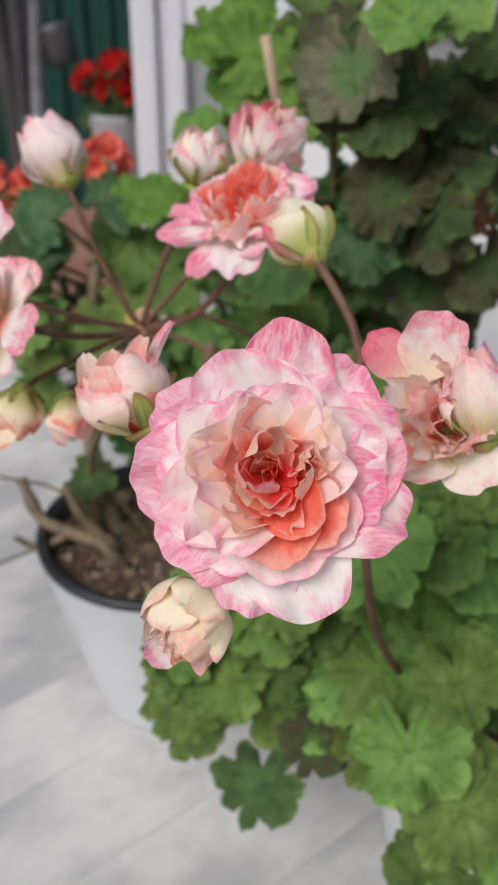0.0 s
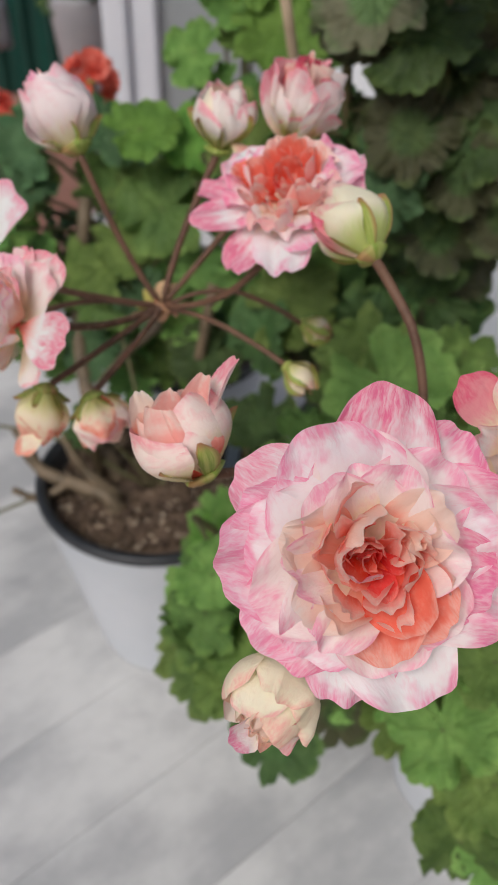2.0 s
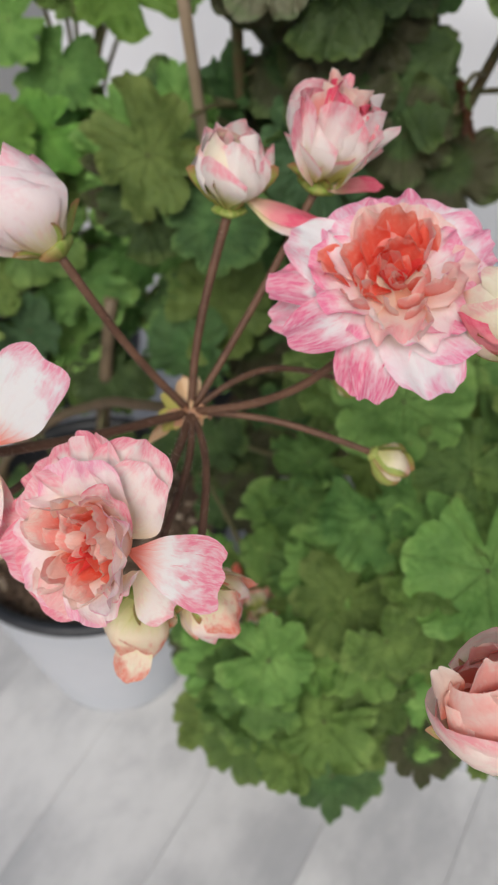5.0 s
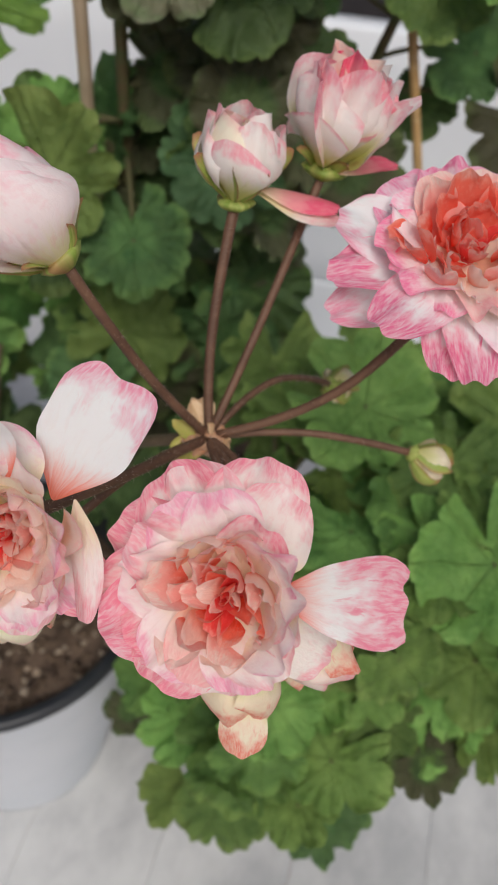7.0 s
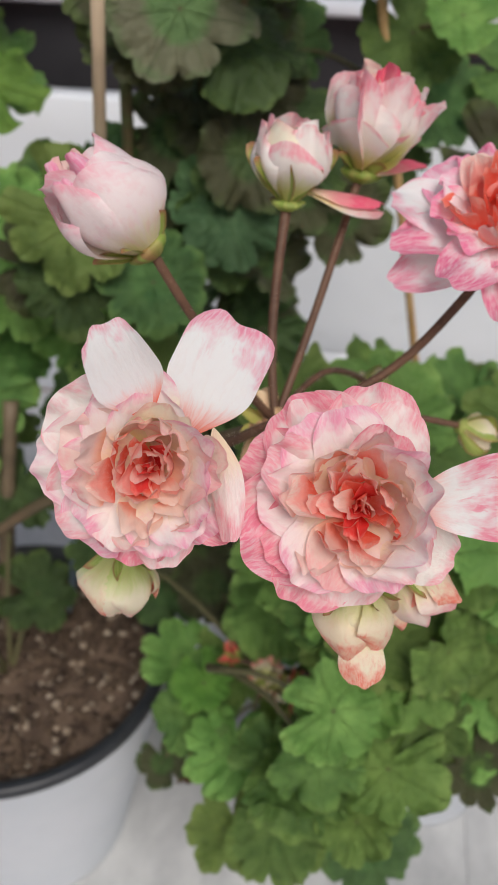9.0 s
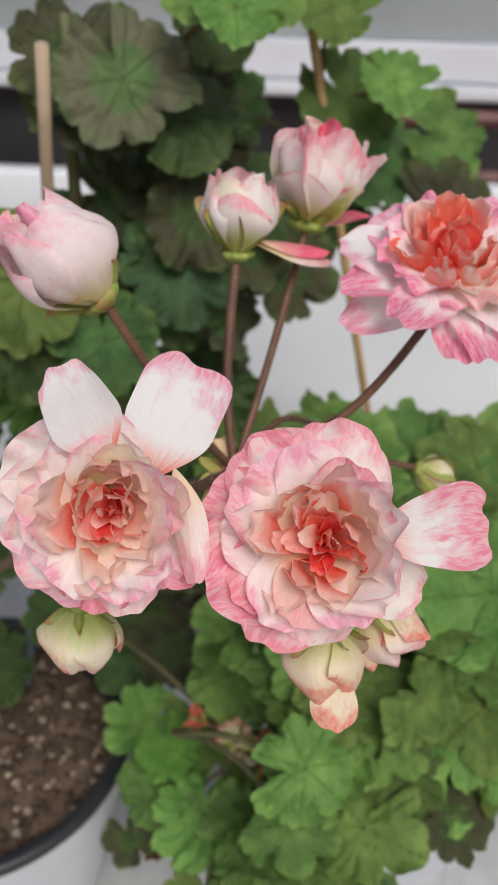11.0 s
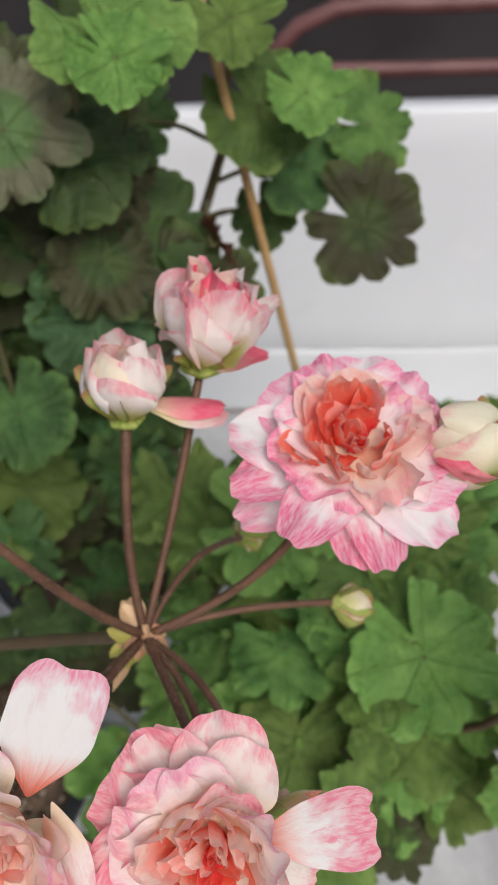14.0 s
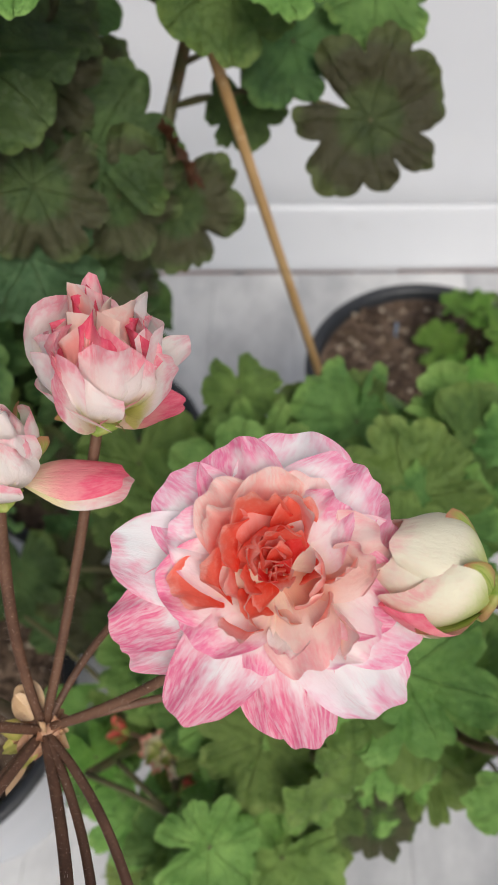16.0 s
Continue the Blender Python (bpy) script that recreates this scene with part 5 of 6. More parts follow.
# tight rose-like bud leaning away
G_B = Vector((-0.0661, 0.3250, 0.4158))
fg = bud(plant_b, G_B, G_B + Vector((-0.0105, 0.0140, 0.0195)), 0.0108, [(3, 165, 0.10, 0.88, 0.10, P_PALE, 0.07), (4, 130, 0.0, 1.0, 0.10, P_PALE, 0.09), (5, 90, -0.2, 1.06, 0.15, P_OUTER, 0.14), (5, 70, -0.4, 1.06, 0.15, P_MID, 0.16)], 24, sepal_len=0.26, sepal_span=44, sepal_layer=0.12, label="tight pale pink bud shaped like a rose", core=P_PALE, mouth=0.6)
world_petal(fg, G_B + Vector((-0.004, 0.002, 0.004)), (-0.0835, 0.3416, 0.4291), (0.5, 0.6, 0.8), 0.0165, P_PALE, 151, cup=0.28, curl=0.1, narrow=0.5)
pedicel(plant_b, HB, G_B, (-0.001, 0.0, -0.002), 0.0015)

# two facing double flowers
B_C, B_N = Vector((-0.0813, 0.2465, 0.3966)), Vector((-0.64, -0.53, 0.54))
BUP = (0.3, 0.3, 0.8)
fb = rosette(plant_b, B_C, B_N, BUP, [], 31, label="open double flower with ruffled pink petals and a red heart")
lay_petals(fb, B_C, B_N, BUP, [
    (4, 22.5, 17, 95, -0.4, P_BLUSH, 0.05, 0.06, 0.09), (24, 19.5, 15, 88, 0.0, P_PEACH, 0.08, 0.08, 0.09), (336, 22.5, 16, 95, -0.6, P_PEACH, 0.04, 0.06, 0.09), (313, 23.5, 17, 95, -0.4, P_BLUSH, 0.04, 0.06, 0.10), (288, 23.5, 17, 88, -0.8, P_BLUSH, 0.02, 0.05, 0.10),
    (262, 23.5, 17, 80, -0.4, P_BLUSH, 0.02, 0.06, 0.10), (238, 23.5, 18, 74, -0.8, P_FAN, 0.02, 0.06, 0.09), (210, 22.5, 17, 84, -0.5, P_BLUSH, 0.05, 0.06, 0.09), (186, 19.0, 15, 82, -0.2, P_PEACH, 0.08, 0.08, 0.09)], 31)
lay_petals(fb, B_C, B_N, BUP, [
    (348, 18.0, 14, 74, 1.2, P_SOFT, 0.12, 0.10, 0.09), (322, 19.0, 15, 76, 1.0, P_SOFT, 0.10, 0.08, 0.10), (298, 19.5, 15, 76, 1.2, P_PEACH, 0.10, 0.08, 0.10), (272, 19.0, 14, 75, 1.4, P_SOFT, 0.12, 0.10, 0.11),
    (248, 19.5, 15, 76, 1.0, P_BLUSH, 0.10, 0.08, 0.10), (222, 18.5, 14, 74, 1.2, P_SOFT, 0.12, 0.10, 0.10), (198, 16.0, 13, 68, 1.4, P_MID, 0.15, 0.12, 0.10), (168, 15.0, 13, 62, 1.6, P_SOFT, 0.20, 0.14, 0.10),
    (138, 14.5, 13, 56, 1.4, P_PEACH, 0.30, 0.20, 0.09), (108, 13.5, 14, 50, 1.2, P_SOFT, 0.35, 0.22, 0.08), (76, 13.5, 14, 48, 1.2, P_PEACH, 0.35, 0.22, 0.08), (46, 14.0, 13, 54, 1.2, P_SOFT, 0.30, 0.20, 0.09), (20, 15.0, 12, 64, 1.4, P_BLUSH, 0.18, 0.14, 0.09)], 32)
B_H = B_C - B_N.normalized() * 0.0030
quarter(fb, B_H, B_N, BUP, 330, 0.16, [(0.26, 56, 0.50, 0.40, P_FOLD), (0.18, 46, 0.48, 0.36, P_MID), (0.10, 36, 0.46, 0.32, P_INNER), (0.02, 24, 0.42, 0.26, P_INNER)], 71, 0.021, -10)
quarter(fb, B_H, B_N, BUP, 6, 0.12, [(0.26, 50, 0.50, 0.36, P_MID), (0.16, 38, 0.50, 0.34, P_INNER), (0.06, 26, 0.44, 0.28, P_INNER)], 72, 0.021, 10)
quarter(fb, B_H, B_N, BUP, 60, 0.14, [(0.22, 40, 0.52, 0.42, P_MID), (0.14, 30, 0.50, 0.36, P_FOLD), (0.06, 22, 0.42, 0.28, P_INNER)], 73, 0.021)
quarter(fb, B_H, B_N, BUP, 112, 0.16, [(0.24, 42, 0.52, 0.44, P_PEACH), (0.14, 32, 0.48, 0.36, P_FOLD), (0.05, 22, 0.40, 0.26, P_CORAL)], 74, 0.021)
quarter(fb, B_H, B_N, BUP, 168, 0.14, [(0.26, 50, 0.50, 0.40, P_FOLD), (0.16, 38, 0.46, 0.34, P_INNER), (0.06, 26, 0.40, 0.26, P_CORAL)], 75, 0.021, 12)
quarter(fb, B_H, B_N, BUP, 222, 0.16, [(0.28, 56, 0.48, 0.40, P_MID), (0.19, 46, 0.48, 0.36, P_INNER), (0.10, 34, 0.44, 0.30, P_FOLD), (0.02, 24, 0.36, 0.24, P_CORAL)], 76, 0.021, -8)
quarter(fb, B_H, B_N, BUP, 278, 0.16, [(0.28, 56, 0.50, 0.42, P_MID), (0.19, 46, 0.48, 0.38, P_INNER), (0.10, 34, 0.44, 0.30, P_INNER)], 77, 0.021, 8)
tuft(fb, B_H, B_N, BUP, 0.021, (P_DEEP, P_CORAL, P_FOLD, P_INNER), 16, 331)
world_petal(fb, (-0.0755, 0.2440, 0.3955), (-0.0612, 0.2264, 0.3998), (-0.6, -0.5, 0.6), 0.0165, P_FAN, 111, cup=0.08, narrow=0.16, curl=0.0, fan=0.55)
world_petal(fb, B_C + Vector((0.006, -0.004, -0.008)), B_C + Vector((0.0125, -0.0135, -0.0100)), (-0.6, -0.5, 0.3), 0.013, P_PEACH, 112, cup=0.2)
pedicel(plant_b, HB, away(B_C, B_N, 0.010), (0.0, -0.003, -0.002), 0.0016)

C_C, C_N = Vector((-0.1062, 0.2762, 0.4015)), Vector((-0.60, -0.62, 0.50))
fc = rosette(plant_b, C_C, C_N, BUP, [], 33, label="open double flower with two tall white petals and a salmon heart")
lay_petals(fc, C_C, C_N, BUP, [
    (338, 18.0, 16, 80, -0.2, P_SOFT, 0.08, 0.07, 0.07), (306, 21.5, 18, 84, -0.5, P_PEACH, 0.04, 0.06, 0.07), (276, 21.5, 18, 84, -0.3, P_SOFT, 0.04, 0.06, 0.08), (246, 20.5, 17, 84, -0.6, P_PEACH, 0.04, 0.06, 0.09), (218, 20.0, 16, 83, -0.4, P_SOFT, 0.04, 0.06, 0.09),
    (192, 19.0, 15, 82, -0.6, P_BLUSH, 0.04, 0.07, 0.10), (166, 19.5, 13, 82, -0.4, P_PEACH, 0.02, 0.07, 0.10), (122, 20.5, 13, 84, -0.8, P_BLUSH, 0.00, 0.08, 0.10), (142, 17.5, 14, 80, -0.4, P_SOFT, 0.05, 0.08, 0.10)], 34)
lay_petals(fc, C_C, C_N, BUP, [
    (352, 13.5, 13, 62, 1.0, P_SOFT, 0.25, 0.14, 0.07), (322, 15.5, 14, 68, 1.0, P_SOFT, 0.18, 0.10, 0.07), (292, 16.5, 15, 72, 1.0, P_MID, 0.15, 0.10, 0.08), (260, 16.0, 14, 72, 1.2, P_SOFT, 0.15, 0.10, 0.09), (230, 16.0, 14, 72, 1.0, P_SOFT, 0.15, 0.10, 0.09),
    (202, 16.0, 13, 70, 1.2, P_PEACH, 0.15, 0.12, 0.10), (174, 16.0, 13, 68, 1.2, P_SOFT, 0.18, 0.14, 0.10), (146, 15.5, 13, 64, 1.4, P_SOFT, 0.22, 0.16, 0.10), (116, 14.0, 13, 56, 1.4, P_SOFT, 0.30, 0.20, 0.08), (82, 13.0, 13, 50, 1.2, P_MID, 0.35, 0.20, 0.07), (48, 13.0, 13, 50, 1.0, P_SOFT, 0.35, 0.20, 0.07), (20, 13.0, 12, 54, 1.0, P_CREAM, 0.35, 0.16, 0.06)], 35)
C_H = C_C - C_N.normalized() * 0.0030
quarter(fc, C_H, C_N, BUP, 340, 0.10, [(0.24, 44, 0.50, 0.46, P_CREAM), (0.16, 36, 0.46, 0.40, P_MID), (0.08, 26, 0.40, 0.32, P_INNER)], 81, 0.020, 10)
quarter(fc, C_H, C_N, BUP, 30, 0.12, [(0.24, 40, 0.50, 0.42, P_MID), (0.16, 32, 0.46, 0.38, P_MID), (0.08, 24, 0.40, 0.30, P_INNER), (0.0, 16, 0.32, 0.22, P_INNER)], 82, 0.020)
quarter(fc, C_H, C_N, BUP, 84, 0.14, [(0.28, 46, 0.52, 0.44, P_MID), (0.20, 38, 0.48, 0.40, P_MID), (0.12, 30, 0.44, 0.34, P_FOLD), (0.04, 20, 0.36, 0.26, P_INNER)], 83, 0.020)
quarter(fc, C_H, C_N, BUP, 134, 0.16, [(0.32, 52, 0.52, 0.44, P_MID), (0.24, 46, 0.48, 0.40, P_MID), (0.16, 38, 0.44, 0.36, P_FOLD), (0.08, 28, 0.40, 0.30, P_INNER)], 84, 0.020)
quarter(fc, C_H, C_N, BUP, 190, 0.14, [(0.30, 52, 0.50, 0.42, P_MID), (0.21, 44, 0.46, 0.38, P_FOLD), (0.12, 34, 0.40, 0.32, P_INNER)], 85, 0.020)
quarter(fc, C_H, C_N, BUP, 246, 0.14, [(0.28, 52, 0.48, 0.42, P_MID), (0.19, 42, 0.44, 0.36, P_INNER), (0.10, 32, 0.38, 0.30, P_INNER)], 86, 0.020)
quarter(fc, C_H, C_N, BUP, 294, 0.14, [(0.26, 50, 0.48, 0.42, P_MID), (0.17, 40, 0.44, 0.36, P_INNER), (0.08, 28, 0.36, 0.28, P_INNER)], 87, 0.020)
tuft(fc, C_H, C_N, BUP, 0.020, (P_DEEP, P_CORAL, P_FOLD, P_INNER), 16, 341)
world_petal(fc, (-0.0960, 0.2785, 0.4015), (-0.0786, 0.2828, 0.4186), (-0.62, -0.62, 0.35), 0.0190, P_WHITE, 121, cup=0.08, narrow=0.22, curl=0.1, fan=0.28)
world_petal(fc, C_C + Vector((0.003, 0.003, 0.008)), C_C + Vector((-0.0030, 0.0085, 0.0255)), (-0.5, -0.75, 0.2), 0.0120, P_WHITE, 122, cup=0.18, narrow=0.34, curl=-0.1)
world_petal(fc, C_C + Vector((0.0110, -0.0050, 0.0060)), (-0.1000, 0.2585, 0.3918), (-0.85, -0.35, 0.3), 0.0066, P_PEACH, 123, cup=-0.25)
pedicel(plant_b, HB, away(C_C, C_N, 0.010), (-0.002, 0.002, -0.003), 0.0016)

# hanging buds
L_B = Vector((-0.0590, 0.2520, 0.3660))
bud(plant_b, L_B, L_B + Vector((0.006, -0.008, -0.014)), 0.0082, [(4, 110, 0.05, 0.92, 0.1, P_BUD, 0.1), (3, 80, 0.14, 0.85, 0.2, P_FADED, 0.12)], 35, sepal_len=0.3, label="drooping cream bud with coral lips", core=P_INNER)
pedicel(plant_b, HB, L_B, (0.004, 0.0, 0.004), 0.0013)
S_B = Vector((-0.0725, 0.2530, 0.3685))
fs = bud(plant_b, S_B, S_B + Vector((-0.004, -0.006, -0.0165)), 0.0078, [(4, 130, 0.05, 0.92, 0.0, P_FADED, 0.05)], 36, sepal_len=0.3, label="hanging cream bud with one long red-striped petal", core=P_CREAM)
world_petal(fs, S_B + Vector((-0.002, -0.005, -0.008)), (-0.0819, 0.2405, 0.3523), (-0.6, -0.6, -0.1), 0.0092, P_FADED, 131, cup=-0.2, narrow=0.5)
pedicel(plant_b, HB, S_B, (0.004, -0.002, 0.004), 0.0013)
M_B = Vector((-0.0990, 0.2985, 0.3620))
bud(plant_b, M_B, M_B + Vector((-0.003, -0.002, -0.0165)), 0.0080, [(5, 120, 0.05, 0.97, 0.0, P_IVORY, 0.03), (3, 80, 0.09, 0.85, 0.0, P_FADED, 0.03)], 37, sepal_len=0.26, sepal_span=44, label="round cream bud hanging down", core=P_CREAM, mouth=0.3)
pedicel(plant_b, HB, M_B, (0.0, 0.0, 0.006), 0.0013)

for (c, bend, sd) in ((Vector((0.0075, 0.2742, 0.3566)), (0, 0, 0.004), 38), (Vector((0.018, 0.3195, 0.348)), (0, 0, 0.010), 39)):
    d = (c - HB).normalized()
    d.z = -0.55
    d.normalize()
    bud(plant_b, c - d * 0.006, c + d * 0.0072, 0.0050, [(3, 130, 0.0, 0.96, 0.0, P_CREAM, 0.02)], sd, sepal_len=0.98, sepal_span=72, label="small green bud tinged red", core=P_CREAM, mouth=0.15)
    pedicel(plant_b, HB, c - d * 0.006, bend, 0.0012)

tube("peduncle", [HB, (-0.0425, 0.332, 0.347), (-0.0450, 0.354, 0.330), (-0.052, 0.388, 0.304), (-0.072, 0.430, 0.262), (-0.098, 0.470, 0.20), (-0.098, 0.480, 0.122)], 0.0016, 0.0026, STEM_OLIVE, plant_b, 30, 10, lumps=0.08)
plant_p = empty("geranium_plant", (-0.056, 0.462, 0.125), "cut-back geranium with bare woody stems in the white pot", "geranium", "geraniums")
tube("woody_stem", [(-0.080, 0.447, 0.122), (-0.090, 0.452, 0.142), (-0.105, 0.458, 0.146), (-0.135, 0.470, 0.152), (-0.150, 0.485, 0.175)], 0.0062, 0.0038, STEM_WOOD, plant_p, 30, 10, lumps=0.6)
tube("woody_stem", [(-0.085, 0.455, 0.140), (-0.105, 0.462, 0.158), (-0.118, 0.470, 0.180)], 0.0042, 0.0030, STEM_WOOD, plant_p, 20, 10, lumps=0.6)
tube("woody_stem", [(-0.115, 0.462, 0.147), (-0.135, 0.455, 0.140), (-0.150, 0.452, 0.150)], 0.0038, 0.0026, STEM_WOOD, plant_p, 16, 10, lumps=0.6)
tube("woody_stem", [(-0.08, 0.475, 0.115), (-0.10, 0.50, 0.17), (-0.11, 0.53, 0.22), (-0.10, 0.56, 0.30)], 0.006, 0.004, STEM_WOOD, plant_p, 16, 10, lumps=0.25)
tube("woody_stem", [(-0.05, 0.49, 0.115), (-0.035, 0.50, 0.19), (-0.02, 0.50, 0.27)], 0.005, 0.0035, STEM_WOOD, plant_p, 14, 10, lumps=0.2)
for p, n_, r, m in (((-0.035, 0.475, 0.17), (-0.2, -0.5, 0.8), 0.022, L_DEEP), ((-0.10, 0.47, 0.185), (-0.3, -0.5, 0.8), 0.018, L_DEEP), ((-0.20, 0.50, 0.17), (-0.3, -0.6, 0.5), 0.028, L_DEEP), ((-0.205, 0.46, 0.10), (0.3, -0.7, 0.5), 0.024, L_DEEP), ((-0.025, 0.50, 0.22), (0, -0.6, 0.7), 0.026, L_DEEP), ((-0.09, 0.53, 0.25), (-0.2, -0.6, 0.7), 0.03, L_BRIGHT)):
    leaf(plant_p, p, n_, r, m, (-0.06, 0.47, 0.13))

k_hair = Nodes("pale_hair")
HAIR = k_hair.finish(k_hair.mix(k_hair.noise(k_hair.coord("Object"), 300.0), (0.55, 0.42, 0.34), (0.75, 0.66, 0.58)), 0.6, thin=0.4)
for pl in (plant_a, plant_b):
    hv, hf = [], []
    inv = pl.matrix_world.inverted()
    for c, o, d in HAIRS[pl.name]:
        w = d.cross(o).normalized() * 0.00004
        k = len(hv)
        hv += [inv @ (c - w), inv @ (c + w), inv @ (c + o)]
        hf.append((k, k + 1, k + 2))
    mesh_object("stalk_hairs", hv, hf, HAIR, pl, smooth=False)["kind"] = "stuff"

# ---- foliage ----
roots_a = []
for pts in ([(0.12, 0.335, 0.10), (0.06, 0.335, 0.155), (0.0, 0.345, 0.195), (-0.032, 0.345, 0.225)], [(0.13, 0.33, 0.10), (0.10, 0.29, 0.15), (0.09, 0.25, 0.19), (0.088, 0.238, 0.22)],
            [(0.14, 0.34, 0.10), (0.12, 0.335, 0.18), (0.10, 0.325, 0.26)], [(0.125, 0.34, 0.10), (0.07, 0.315, 0.16), (0.035, 0.305, 0.22)], [(0.13, 0.345, 0.10), (0.075, 0.36, 0.18), (0.04, 0.365, 0.25)]):
    tube("stem", pts, 0.0032, 0.0018, STEM_GREEN, plant_a, 16, 8, lumps=0.15)
    roots_a += spline(pts, 16)
keep_clear = [(A_C, 0.05), (HA, 0.045), (HB, 0.05), (B_C, 0.05), (C_C, 0.05), (D_C, 0.06)]
def canopy(plant, roots, seed):
    """A flat-topped mound of leaves with a steep front, hollow and dark below."""
    rnd = random.Random(seed)
    spots = []
    for i in range(900):
        q = rnd.random()
        if q < 0.62:
            x = rnd.uniform(-0.028, 0.150)
            y = rnd.uniform(0.272, 0.388 - max(0.0, x - 0.095) * 1.45)
            fall = max(0.0, 0.032 - x) * 1.7 + max(0.0, x - 0.16) * 0.6 + max(0.0, 0.30 - y) * 0.3
            p, n_ = Vector((x, y, rnd.uniform(0.268, 0.298) - fall)), Vector((-0.22, -0.35, 0.9))
            r = rnd.uniform(0.018, 0.026)
        elif q < 0.84:
            x = rnd.uniform(-0.034, 0.120)
            p, n_ = Vector((x, 0.276 + max(0.0, 0.01 - x) * 0.5 + rnd.uniform(-0.006, 0.010), rnd.uniform(0.198, 0.262))), Vector((-0.25, -0.75, 0.6))
            r = rnd.uniform(0.017, 0.025)
        else:
            p, n_ = Vector((rnd.uniform(-0.02, 0.16), rnd.uniform(0.30, 0.38), rnd.uniform(0.17, 0.24))), Vector((-0.3, -0.6, 0.7))
            r = rnd.uniform(0.020, 0.028)
        if any((p - o).length < 0.78 * max(r, t) for o, t in spots) or len(spots) > 104:
            continue
        spots.append((p, r))
        n_ += Vector((rnd.uniform(-1, 1), rnd.uniform(-1, 1), rnd.uniform(-1, 1))) * 0.36
        m = (L_FRESH, L_BRIGHT, L_BRIGHT, L_FRESH, L_FRESH)[rnd.randrange(5)] if p.z > 0.262 else (L_FRESH, L_FRESH, L_BRIGHT)[rnd.randrange(3)]
        tip, kind = (rnd.uniform(-1, 1), rnd.uniform(-1, 0.2), rnd.uniform(-0.8, 0.1)), rnd.randrange(6)
        faded = min((p - Vector((-0.0065, 0.335, 0.2047)) - w * max(0.0, (p - Vector((-0.0065, 0.335, 0.2047))).dot(w))).length for w in (Vector((-0.16, -0.30, 0.94)), Vector((-0.48, -0.44, 0.76))))
        if faded < 0.95 * r:
            continue
        if (p.x < 0.035 and p.y > 0.372) or (p.x < 0.004 and 0.312 < p.y < 0.350 and p.z > 0.19):
            RND.random()
            continue
        leaf(plant, p, n_, r, m, roots, tip, kind)


